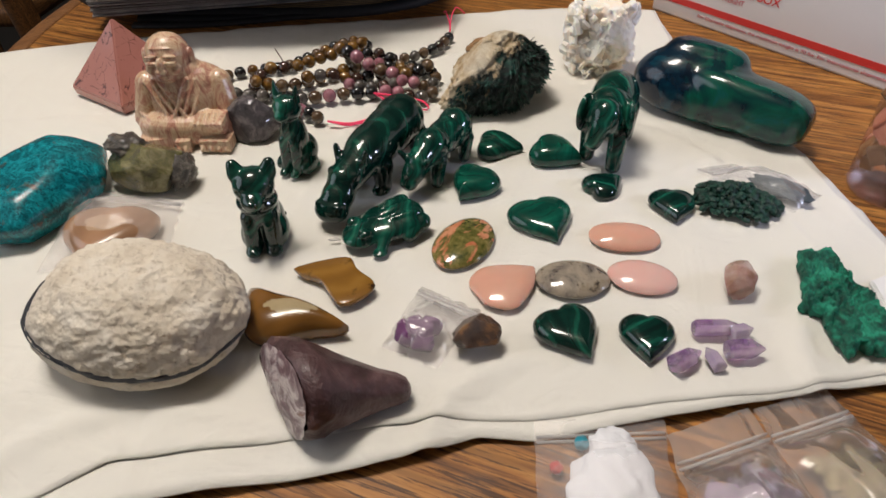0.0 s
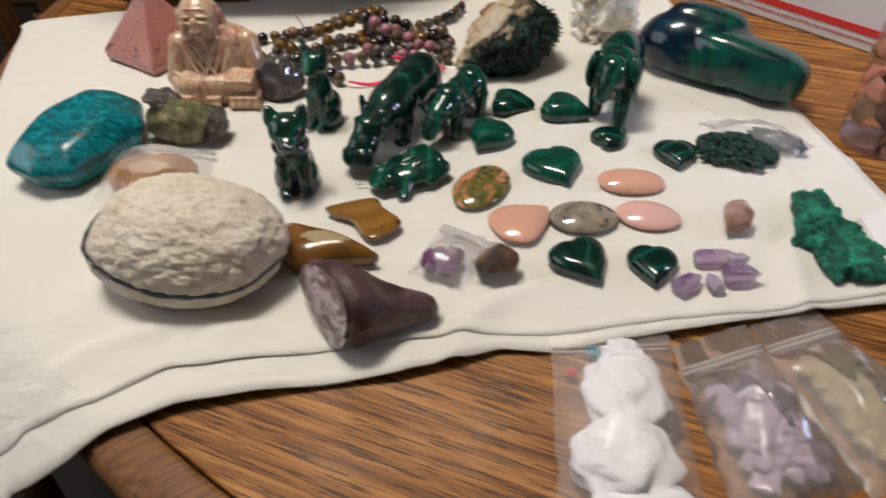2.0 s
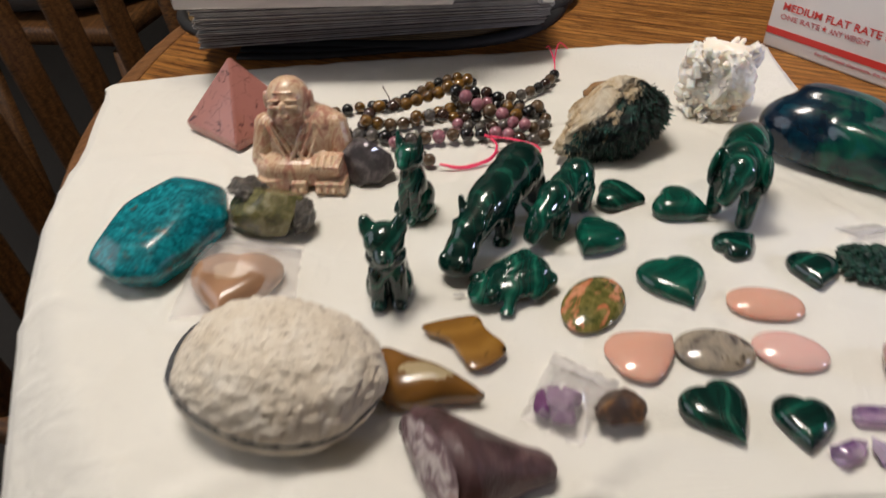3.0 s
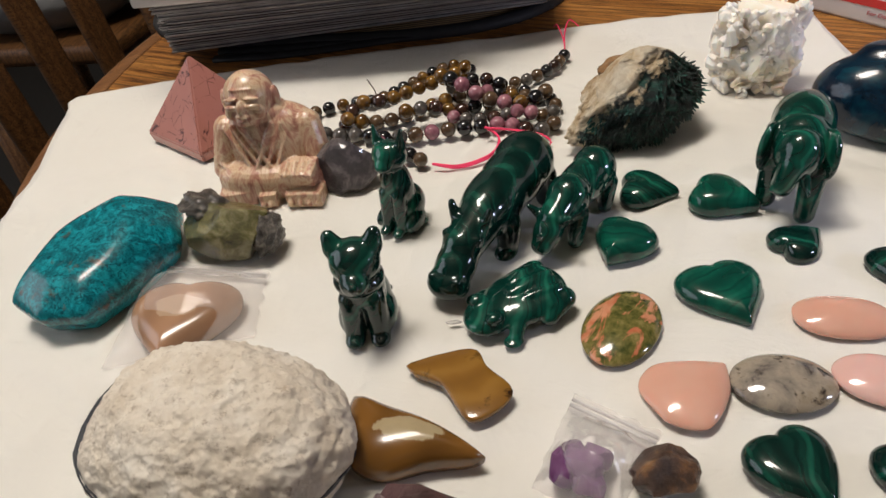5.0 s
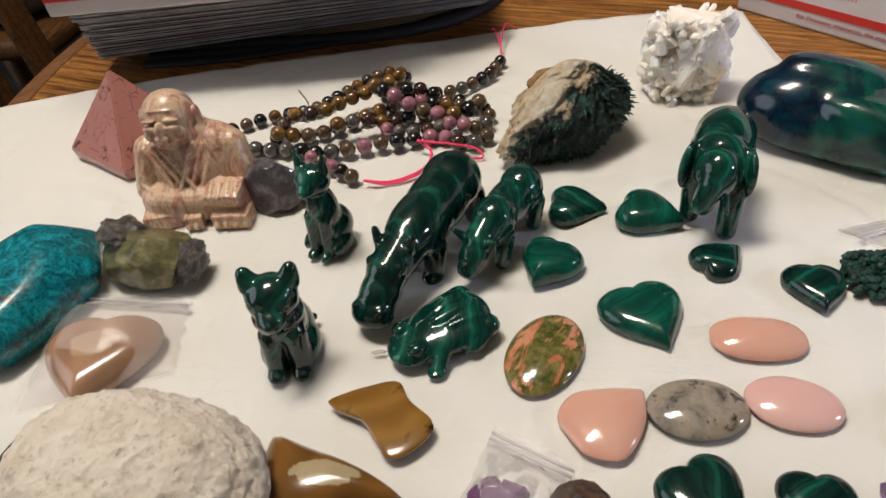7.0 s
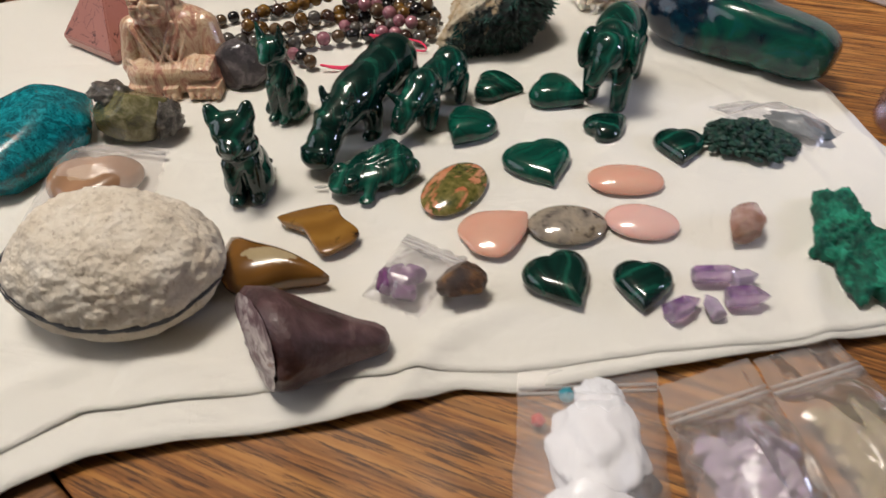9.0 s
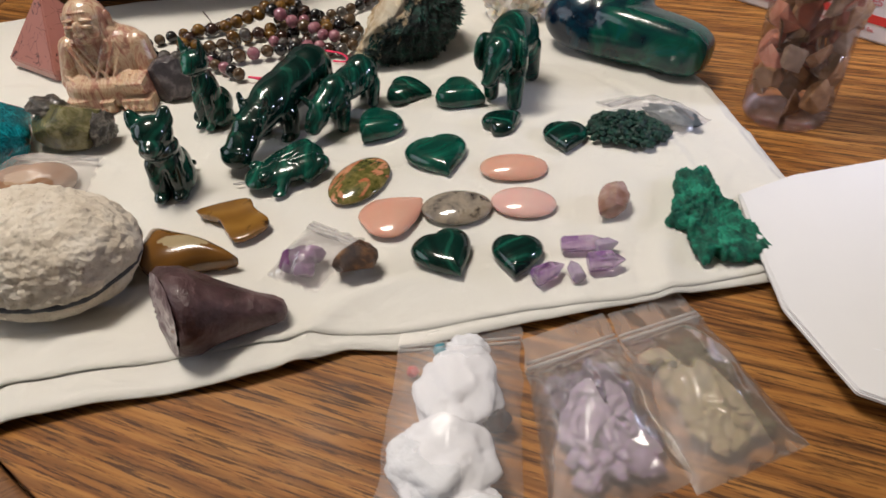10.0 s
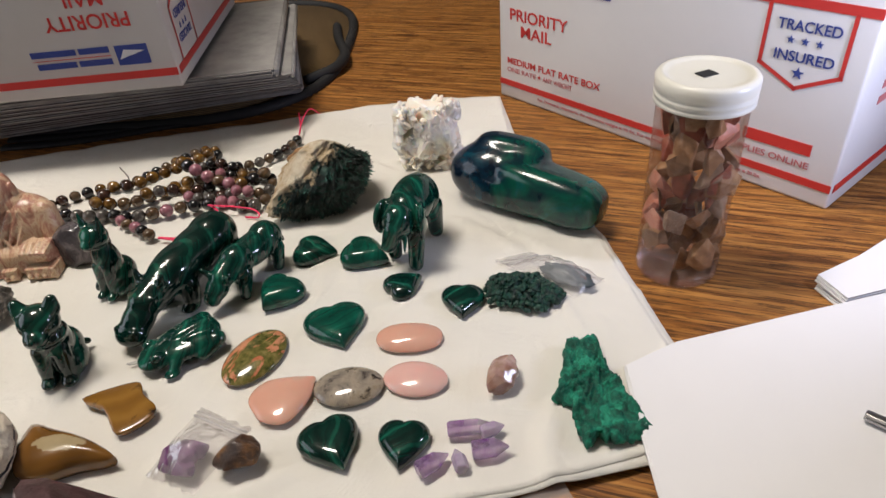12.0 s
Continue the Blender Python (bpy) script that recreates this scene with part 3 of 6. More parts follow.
def shard(size, seed, n=11):
    """An angular broken chip: the hull of a few random points, its base at z = 0."""
    rnd = random.Random(seed)
    bm = bmesh.new()
    for _ in range(n):
        d = Vector((rnd.gauss(0, 1), rnd.gauss(0, 1), rnd.gauss(0, 1))).normalized()
        bm.verts.new((d.x * size[0] / 2, d.y * size[1] / 2, size[2] / 2 + d.z * size[2] / 2))
    bmesh.ops.convex_hull(bm, input=bm.verts[:])
    bmesh.ops.delete(bm, geom=[v for v in bm.verts if not v.link_faces], context="VERTS")
    bmesh.ops.bevel(bm, geom=bm.edges[:], offset=min(size) * 0.05, segments=1, affect="EDGES", clamp_overlap=True)
    return bm


def join(bms):
    out = bmesh.new()
    for bm, m in bms:
        me = bpy.data.meshes.new("join")
        bm.transform(m)
        bm.to_mesh(me)
        bm.free()
        out.from_mesh(me)
        bpy.data.meshes.remove(me)
    return out


def solid(bm):
    got = [tuple(v.co) for v in bm.verts], [[v.index for v in f.verts] for f in bm.faces]
    bm.free()
    return got


def ball(u, v):
    bm = bmesh.new()
    bmesh.ops.create_uvsphere(bm, u_segments=u, v_segments=v, radius=1)
    bm.verts.index_update()
    return solid(bm)


def block():
    bm = bmesh.new()
    bmesh.ops.create_cube(bm, size=1)
    bm.verts.index_update()
    return solid(bm)


BALL, SMALL_BALL, BLOCK = ball(28, 18), ball(12, 8), block()


def carve(name, blobs, material, m, voxel, label, category, group="", smooth=5):
    """A figurine: overlapping ellipsoids and tapered limbs fused into one carved surface."""
    verts, faces = [], []

    def put(shape, place):
        base = len(verts)
        verts.extend(place(Vector(p)) for p in shape[0])
        faces.extend([base + k for k in f] for f in shape[1])

    for b in blobs:
        if b[0] == "c":
            p, q, r0, r1 = Vector(b[1]), Vector(b[2]), b[3], b[4]
            for k in range(17):
                t = k / 16
                put(SMALL_BALL, lambda v: p.lerp(q, t) + v * (r0 + (r1 - r0) * t))
            continue
        c, r = Vector(b[1]), b[2]
        rot = Euler([radians(a) for a in (b[3] if len(b) > 3 else (0, 0, 0))]).to_matrix()
        if b[0] == "e":
            put(BALL, lambda v: c + rot @ Vector([q * w for q, w in zip(v, r)]))
        elif b[0] == "b":
            put(BLOCK, lambda v: c + rot @ Vector([q * w for q, w in zip(v, r)]))
        else:
            put(BALL, lambda v: c + rot @ Vector([q * w * sum(abs(u) ** 3.4 for u in v) ** (-1 / 3.4) for q, w in zip(v, r)]))
    me = bpy.data.meshes.new("mesh")
    me.from_pydata(verts, [], faces)
    me.materials.append(material)
    me.polygons.foreach_set("use_smooth", [True] * len(me.polygons))
    ob = new(name, me)
    ob.matrix_basis = m
    re = ob.modifiers.new("fuse", "REMESH")
    re.mode, re.voxel_size, re.use_smooth_shade = "VOXEL", voxel, True
    sm = ob.modifiers.new("polish", "SMOOTH")
    sm.iterations, sm.factor = smooth, 0.5
    return tagged(ob, label, category, group)


def letters(name, text, size, material, parent, m, width=None):
    """Printed words as flat meshes."""
    cu = bpy.data.curves.new("words", "FONT")
    cu.body, cu.size, cu.extrude, cu.offset = text, size, 0.00012, size * 0.012
    tmp = bpy.data.objects.new("words", cu)
    scene.collection.objects.link(tmp)
    bpy.context.view_layer.update()
    me = bpy.data.meshes.new_from_object(tmp.evaluated_get(bpy.context.evaluated_depsgraph_get()))
    bpy.data.objects.remove(tmp)
    xs = [v.co.x for v in me.vertices]
    if width:
        k = width / (max(xs) - min(xs))
        for v in me.vertices:
            v.co.x *= k
    me.materials.clear()
    me.materials.append(material)
    ob = new(name, me)
    ob.parent = parent
    ob.matrix_basis = m
    return ob


def flat_poly(points, thick, bevel=0.0):
    """A thin plate over an outline in the xy plane, its top at z = thick."""
    bm = bmesh.new()
    lo = [bm.verts.new((x, y, 0)) for x, y in points]
    hi = [bm.verts.new((x, y, thick)) for x, y in points]
    n = len(points)
    bm.faces.new(lo[::-1])
    bm.faces.new(hi)
    for k in range(n):
        bm.faces.new((lo[k], lo[(k + 1) % n], hi[(k + 1) % n], hi[k]))
    bmesh.ops.recalc_face_normals(bm, faces=bm.faces[:])
    if bevel:
        bmesh.ops.bevel(bm, geom=bm.edges[:], offset=bevel, segments=2, affect="EDGES")
    return bm


# ---- room ----
ROOM_FLOOR = -0.76
part("floor", rounded_box(5.0, 5.0, 0.1, 0), FLOOR, m=pose(0.2, 0.6, ROOM_FLOOR - 0.1), smooth=False)
tagged(bpy.data.objects["floor"], "dark carpeted room floor below the table", "floor", kind="structure")
# Walls and ceiling are out of view, added for bounce light and reflections.
for nm, x, y, sx, sy in (("wall_north", 0.2, 3.15, 5.2, 0.1), ("wall_south", 0.2, -1.95, 5.2, 0.1), ("wall_west", -2.35, 0.6, 0.1, 5.0), ("wall_east", 2.75, 0.6, 0.1, 5.0)):
    w = part(nm, rounded_box(sx, sy, 2.44, 0), WALL, m=pose(x, y, ROOM_FLOOR), smooth=False)
    tagged(w, "unseen plain room wall, added to close the room", "wall", kind="structure")
c = part("ceiling", rounded_box(5.2, 5.3, 0.1, 0), WALL, m=pose(0.2, 0.6, ROOM_FLOOR + 2.45), smooth=False)
tagged(c, "unseen plain ceiling, added to close the room", "ceiling", kind="structure")

# ---- table ----
TABLE_X, TABLE_Y, TABLE_R, TABLE_Z = 0.245, 0.68, 0.594, -0.0060


def round_table():
    root = empty("round_table", pose(TABLE_X, TABLE_Y, TABLE_Z), "round brown oak dining table with a moulded edge", "table")
    n = 180

    def turned(prof):
        bm = bmesh.new()
        rings = [[bm.verts.new((r * math.cos(k * math.tau / n), r * math.sin(k * math.tau / n), z)) for k in range(n)] if r else [bm.verts.new((0, 0, z))] for r, z in prof]
        for a, b in zip(rings, rings[1:]):
            for k in range(n):
                j = (k + 1) % n
                if len(a) == 1:
                    bm.faces.new((a[0], b[k], b[j]))
                elif len(b) == 1:
                    bm.faces.new((a[k], b[0], a[j]))
                else:
                    bm.faces.new((a[k], b[k], b[j], a[j]))
        bmesh.ops.recalc_face_normals(bm, faces=bm.faces[:])
        return bm

    g = TABLE_R - 0.0210
    part("tabletop", turned([(0.0, 0.0), (0.3, 0.0), (g - 0.0016, 0.0), (g - 0.0008, -0.0004), (g - 0.0006, -0.0014), (g - 0.0006, -0.020), (0.0, -0.020)]), OAK, root)
    part("rim", turned([(g + 0.0004, -0.020), (g + 0.0004, -0.0012), (g + 0.0010, -0.0003), (g + 0.0030, 0.0), (TABLE_R - 0.010, -0.0004), (TABLE_R - 0.004, -0.0025), (TABLE_R - 0.0005, -0.008), (TABLE_R, -0.013), (TABLE_R - 0.003, -0.021), (TABLE_R - 0.012, -0.026), (g - 0.03, -0.026), (g - 0.03, -0.0205), (g + 0.0004, -0.020)]), RIM_WOOD, root, "plain rounded wooden rim")
    part("pedestal", tube([(0, 0, -0.026), (0, 0, -0.1), (0, 0, -0.3), (0, 0, -0.6), (0, 0, -0.70)], [0.16, 0.07, 0.055, 0.07, 0.10], 24), OAK_EDGE, root)
    for k in range(4):
        a = radians(45 + 90 * k)
        part("foot", tube([(0.05 * math.cos(a), 0.05 * math.sin(a), -0.62), (0.25 * math.cos(a), 0.25 * math.sin(a), -0.69), (0.42 * math.cos(a), 0.42 * math.sin(a), -0.735)], [0.035, 0.03, 0.021], 10), OAK_EDGE, root)


round_table()


# ---- cloth ----
def lerp_line(pts, s):
    """The point at share s of the length of a polyline, smoothed."""
    p = [Vector((*q, 0)) for q in pts]
    lens = [(b - a).length for a, b in zip(p, p[1:])]
    d = s * sum(lens)
    for a, b, l in zip(p, p[1:], lens):
        if d <= l:
            return a.lerp(b, d / l)
        d -= l
    return p[-1]


def cloth_height(x, y):
    w = noise.noise(Vector((x * 9, y * 12, 3.1))) * 0.0016 + noise.noise(Vector((x * 30 + y * 18, y * 22, 8.0))) * 0.0010
    w += 0.0007 * abs(noise.noise(Vector((x * 22 - y * 30, y * 14 + x * 9, 1.0)))) + 0.0006 * noise.noise(Vector((x * 60, y * 75, 5.0)))
    ridge = y - (0.455 + 0.12 * x - 1.1 * max(0, x - 0.15))
    w += 0.0012 * math.exp(-(ridge / 0.004) ** 2)
    w += 0.0010 * math.exp(-((y - 0.345 - 0.9 * (x - 0.06) + 0.004 * math.sin(40 * x)) / 0.006) ** 2) * (1 if x > 0.0 else 0)
    for px, py, ang, length, h in ((0.03, 0.262, 62, 0.05, 0.0030), (-0.12, 0.235, 50, 0.06, 0.0028), (0.17, 0.30, 78, 0.05, 0.0024), (-0.23, 0.33, 20, 0.08, 0.0024), (0.13, 0.47, -12, 0.09, 0.0026), (-0.20, 0.46, -28, 0.08, 0.0022), (0.02, 0.57, 14, 0.10, 0.0022)):
        ca, sa = math.cos(radians(ang)), math.sin(radians(ang))
        u, v = (x - px) * ca + (y - py) * sa, -(x - px) * sa + (y - py) * ca
        w += h * math.exp(-(u / length) ** 2) * (math.exp(-((v + 12 * u * u) / 0.0055) ** 2) - 0.35 * math.exp(-((v + 12 * u * u - 0.008) / 0.008) ** 2))
    return min(w, 0.0022) - 0.0012


def drape(x, y, lift):
    """Over the rim the cloth falls."""
    r = math.hypot(x - TABLE_X, y - TABLE_Y) - (TABLE_R - 0.012)
    return lift - (0.9 * r * r / (r + 0.012) if r > 0 else 0)


def cloth_layer(front, back, left, right, lift, nx, ny, settle=0.0):
    bm = bmesh.new()
    grid = []
    for j in range(ny + 1):
        v = j / ny
        row = []
        for i in range(nx + 1):
            u = i / nx
            f, b = lerp_line(front, u), lerp_line(back, u)
            l, r = lerp_line(left, v), lerp_line(right, v)
            c = (f.lerp(b, v)) + (l.lerp(r, u)) - (lerp_line(front, 0).lerp(lerp_line(front, 1), u)).lerp(lerp_line(back, 0).lerp(lerp_line(back, 1), u), v)
            hem = 0.0009 * math.exp(-(((1 - v) if v > 0.5 else v) * ny / 3) ** 2)
            ripple = 0.0010 * math.exp(-(v * 14) ** 2) * math.sin(c.x * 55 + 1.5 * math.sin(c.x * 21))
            row.append(bm.verts.new((c.x, c.y, drape(c.x, c.y, lift - settle * math.exp(-(v * 22) ** 2)) + cloth_height(c.x, c.y) + hem * 0.4 + ripple + 0.0008 * math.exp(-(v * 14) ** 2))))
        grid.append(row)
    for a, b in zip(grid, grid[1:]):
        for k in range(nx):
            bm.faces.new((a[k], a[k + 1], b[k + 1], b[k]))
    ex = [e for e in bm.edges if e.is_boundary]
    geo = bmesh.ops.extrude_edge_only(bm, edges=ex)["geom"]
    for v in (g for g in geo if isinstance(g, bmesh.types.BMVert)):
        v.co.z -= 0.0008
    bmesh.ops.recalc_face_normals(bm, faces=bm.faces[:])
    return bm


BACK = [(-0.335, 0.566), (-0.26, 0.592), (-0.142, 0.624), (0.059, 0.664), (0.13, 0.676), (0.176, 0.669)]
RIGHT = [(0.236, 0.292), (0.240, 0.330), (0.239, 0.352), (0.230, 0.404), (0.2235, 0.448), (0.206, 0.50), (0.1825, 0.591), (0.176, 0.669)]
LEFT = [(-0.178, 0.178), (-0.197, 0.225), (-0.2128, 0.258), (-0.2409, 0.3146), (-0.2739, 0.39), (-0.2915, 0.459), (-0.322, 0.54), (-0.335, 0.566)]
FRONT = [(-0.178, 0.178), (-0.1077, 0.197), (-0.0738, 0.2165), (-0.0457, 0.2245), (0.0041, 0.2355), (0.030, 0.245), (0.0439, 0.2512), (0.0637, 0.2512), (0.1131, 0.2635), (0.1757, 0.2785), (0.236, 0.292)]
FRONT_TOP = [(-0.168, 0.198), (-0.105, 0.2155), (-0.0832, 0.2320), (-0.0318, 0.2430), (0.0294, 0.2570), (0.0628, 0.2590), (0.1133, 0.2692), (0.1534, 0.2752), (0.2073, 0.2900), (0.234, 0.2985)]
cloth = empty("white_cloth", pose(0, 0, 0), "white cotton pillowcase spread over the table, lightly creased", "cloth")
part("lower_layer", cloth_layer(FRONT, BACK, LEFT, RIGHT, -0.0017, 150, 90), COTTON, cloth)
inset = 0.004
part("upper_layer", cloth_layer(FRONT_TOP, [(x, y - inset) for x, y in BACK], [(x + inset, y) for x, y in [(-0.172, 0.198)] + LEFT[1:-1]] + [(-0.335, 0.562)],
                                [(0.234, 0.2985)] + [(x - inset, y) for x, y in RIGHT[1:-1]] + [(0.176, 0.665)], 0.0, 190, 120, 0.0009), COTTON, cloth)

# ---- hearts and cabochons ----
def heart(x, y, w, l, tip, height, material, label):
    ob = part("heart_stone", cabochon(outline_heart(w, l), height, 0.32, 4.5), material, m=pose(x, y, 0, 0, 0, tip + 90))
    return tagged(ob, label, "polished stone", "malachite hearts")


heart(0.0490, 0.4410, 0.026, 0.027, -8, 0.0085, MAL_MID, "banded green malachite heart, polished, on the cloth")
heart(0.0805, 0.4340, 0.027, 0.030, -25, 0.0105, MAL_GREEN, "plump green malachite heart beside the elephant")
heart(0.0365, 0.4020, 0.027, 0.027, -118, 0.0100, MAL_GREEN, "plump green malachite heart with a dark swirl")
heart(0.0715, 0.3740, 0.033, 0.034, -70, 0.0080, MAL_GREEN, "large even green malachite heart")
heart(0.1045, 0.4040, 0.021, 0.023, 35, 0.0070, MAL_RING, "small lopsided dark malachite heart")
heart(0.1370, 0.3890, 0.0235, 0.025, -92, 0.0070, MAL_RING, "small dark malachite heart with ring bands")
heart(0.0790, 0.3000, 0.027, 0.029, -62, 0.0075, MAL_DARK, "near-black malachite heart with a green band")
heart(0.1098, 0.2985, 0.0225, 0.025, -95, 0.0070, MAL_RING, "malachite heart with a green ring at its middle")


def oval(name, x, y, w, l, turn, height, material, label, power=2.0):
    ob = part(name, cabochon(outline_oval(w, l, 64, power), height, 0.25, 2.2), material, m=pose(x, y, 0, 0, 0, turn))
    return tagged(ob, label, "polished stone", "oval cabochons")


oval("oval_cabochon", 0.1097, 0.3630, 0.0335, 0.0205, -2, 0.0060, PINK_WARM, "salmon pink oval cabochon, polished", 2.3)
oval("oval_cabochon", 0.1137, 0.3350, 0.0305, 0.0215, -10, 0.0055, PINK_COOL, "pale pink oval cabochon touching the grey agate")
oval("oval_cabochon", 0.0828, 0.3320, 0.0330, 0.0240, 4, 0.0060, agate_grey(), "grey moss agate oval with dark specks")
oval("oval_cabochon", 0.0335, 0.3545, 0.0400, 0.0268, 66, 0.0065, unakite(), "green and orange unakite oval cabochon")
drop = part("drop_cabochon", cabochon(outline_corners([(-0.0148, 0.0005), (-0.010, 0.0105), (0.002, 0.0135), (0.0132, 0.0135), (0.0145, 0.0120), (0.0135, 0.0), (0.005, -0.0135), (-0.008, -0.011)]), 0.0055, 0.3, 2.4), PINK_WARM, m=pose(0.0520, 0.3255, 0))
tagged(drop, "salmon pink teardrop cabochon, polished", "polished stone")
chip = part("golden_stone", cabochon(outline_corners([(-0.0195, 0.0065), (-0.0165, 0.0085), (-0.008, 0.0125), (0.004, 0.0155), (0.0095, 0.0075), (0.0175, 0.0005), (0.0185, -0.005), (0.0120, -0.0125), (0.0055, -0.0150), (0.001, -0.010), (-0.006, -0.001), (-0.016, 0.003)]), 0.0045, 0.75, 5), tiger_chip(), m=pose(-0.0225, 0.3235, 0))
tagged(chip, "flat golden brown jasper slice, polished", "polished stone")
tear = part("jasper_teardrop", cabochon(outline_corners([(-0.0225, 0.0120), (-0.0205, 0.0165), (-0.008, 0.0120), (0.012, 0.0045), (0.0235, -0.0025), (0.0225, -0.0045), (0.008, -0.0075), (-0.006, -0.0125), (-0.016, -0.0100), (-0.0215, 0.0)]), 0.0130, 0.4, 2.2), JASPER_TEAR, m=pose(-0.0345, 0.2975, 0))
tagged(tear, "brown and cream jasper teardrop pebble, polished", "polished stone")


# ---- figurines ----
def at_heading(x, y, heading):
    """Figurines face +x in their own space."""
    return pose(x, y, 0, 0, 0, heading)


carve("dog_figurine", [
    ("e", (-0.004, 0, 0.0100), (0.0120, 0.0095, 0.0110)), ("e", (0.001, 0, 0.0200), (0.0096, 0.0088, 0.0140), (0, 12, 0)),
    ("c", (0.0065, 0.0044, 0.018), (0.0088, 0.0046, 0.003), 0.0046, 0.0042), ("c", (0.0065, -0.0044, 0.018), (0.0088, -0.0046, 0.003), 0.0046, 0.0042),
    ("e", (0.0115, 0.0048, 0.0022), (0.0050, 0.0040, 0.0024)), ("e", (0.0115, -0.0048, 0.0022), (0.0050, 0.0040, 0.0024)),
    ("e", (0.001, 0.0076, 0.0060), (0.0090, 0.0038, 0.0062)), ("e", (0.001, -0.0076, 0.0060), (0.0090, 0.0038, 0.0062)),
    ("e", (0.0035, 0, 0.0335), (0.0092, 0.0094, 0.0088)), ("e", (0.0115, 0, 0.0305), (0.0062, 0.0054, 0.0048)), ("e", (0.0168, 0, 0.0318), (0.0018, 0.0022, 0.0016)),
    ("c", (0.0015, 0.0066, 0.0385), (0.0005, 0.0080, 0.0428), 0.0044, 0.0028), ("c", (0.0015, -0.0066, 0.0385), (0.0005, -0.0080, 0.0428), 0.0044, 0.0028), ("e", (0.003, 0, 0.0255), (0.0100, 0.0096, 0.0046)),
    ("c", (-0.012, 0, 0.006), (-0.014, 0.007, 0.004), 0.0030, 0.0018)], MAL_DARK, at_heading(-0.0612, 0.3545, -80), 0.0007,
    "dark green malachite dog figurine, sitting with pricked ears", "figurine", "malachite animals", 7)
carve("cat_figurine", [
    ("e", (-0.003, 0, 0.009), (0.0095, 0.0083, 0.0090)), ("e", (0.000, 0, 0.019), (0.0066, 0.0066, 0.0135), (0, 8, 0)),
    ("c", (0.0045, 0.0030, 0.018), (0.0062, 0.0030, 0.002), 0.0031, 0.0026), ("c", (0.0045, -0.0030, 0.018), (0.0062, -0.0030, 0.002), 0.0031, 0.0026),
    ("e", (0.0085, 0.0030, 0.0018), (0.0034, 0.0024, 0.0019)), ("e", (0.0085, -0.0030, 0.0018), (0.0034, 0.0024, 0.0019)),
    ("e", (0.001, 0.0072, 0.0040), (0.0070, 0.0026, 0.0042)), ("e", (0.001, -0.0072, 0.0040), (0.0070, 0.0026, 0.0042)),
    ("e", (0.002, 0, 0.0345), (0.0066, 0.0072, 0.0062)), ("e", (0.0072, 0, 0.0325), (0.0035, 0.0036, 0.0028)),
    ("c", (0.001, 0.0052, 0.0385), (0.001, 0.0062, 0.0462), 0.0025, 0.0007), ("c", (0.001, -0.0052, 0.0385), (0.001, -0.0062, 0.0462), 0.0025, 0.0007),
    ("c", (-0.010, 0, 0.004), (-0.003, 0.0088, 0.0022), 0.0024, 0.0016)], MAL_MID, at_heading(-0.0605, 0.4175, -110) @ Matrix.Scale(1.10, 4), 0.0006,
    "dark green malachite cat figurine, sitting upright", "figurine", "malachite animals")
carve("hippo_figurine", [
    ("e", (-0.016, 0, 0.0205), (0.0270, 0.0130, 0.0135)), ("e", (-0.028, 0, 0.0215), (0.0165, 0.0135, 0.0140)), ("e", (0.000, 0, 0.0205), (0.0240, 0.0126, 0.0128)),
    ("c", (0.004, 0, 0.0215), (0.030, 0, 0.0170), 0.0112, 0.0085), ("e", (0.036, 0, 0.0125), (0.0120, 0.0085, 0.0075), (0, 28, 0)), ("e", (0.0430, 0, 0.0085), (0.0075, 0.0092, 0.0062), (0, 20, 0)),
    ("e", (0.0455, 0.0055, 0.0125), (0.0022, 0.0020, 0.0018)), ("e", (0.0455, -0.0055, 0.0125), (0.0022, 0.0020, 0.0018)),
    ("e", (0.0295, 0.0068, 0.0215), (0.0026, 0.0022, 0.0022)), ("e", (0.0295, -0.0068, 0.0215), (0.0026, 0.0022, 0.0022)),
    ("c", (0.022, 0.0070, 0.0250), (0.021, 0.0085, 0.0305), 0.0024, 0.0018), ("c", (0.022, -0.0070, 0.0250), (0.021, -0.0085, 0.0305), 0.0024, 0.0018),
    ("c", (0.006, 0.0085, 0.014), (0.008, 0.0090, 0.003), 0.0058, 0.0046), ("c", (0.006, -0.0085, 0.014), (0.008, -0.0090, 0.003), 0.0058, 0.0046),
    ("c", (-0.032, 0.0085, 0.014), (-0.032, 0.0090, 0.003), 0.0062, 0.0046), ("c", (-0.032, -0.0085, 0.014), (-0.032, -0.0090, 0.003), 0.0062, 0.0046),
    ("e", (0.0105, 0.0090, 0.0018), (0.0060, 0.0052, 0.0020)), ("e", (0.0105, -0.0090, 0.0018), (0.0060, 0.0052, 0.0020)),
    ("c", (-0.043, 0, 0.022), (-0.046, 0, 0.012), 0.0026, 0.0016)], MAL_DARK, at_heading(-0.0163, 0.4085, -111), 0.0008,
    "glossy dark green malachite hippo figurine, walking", "figurine", "malachite animals", 16)
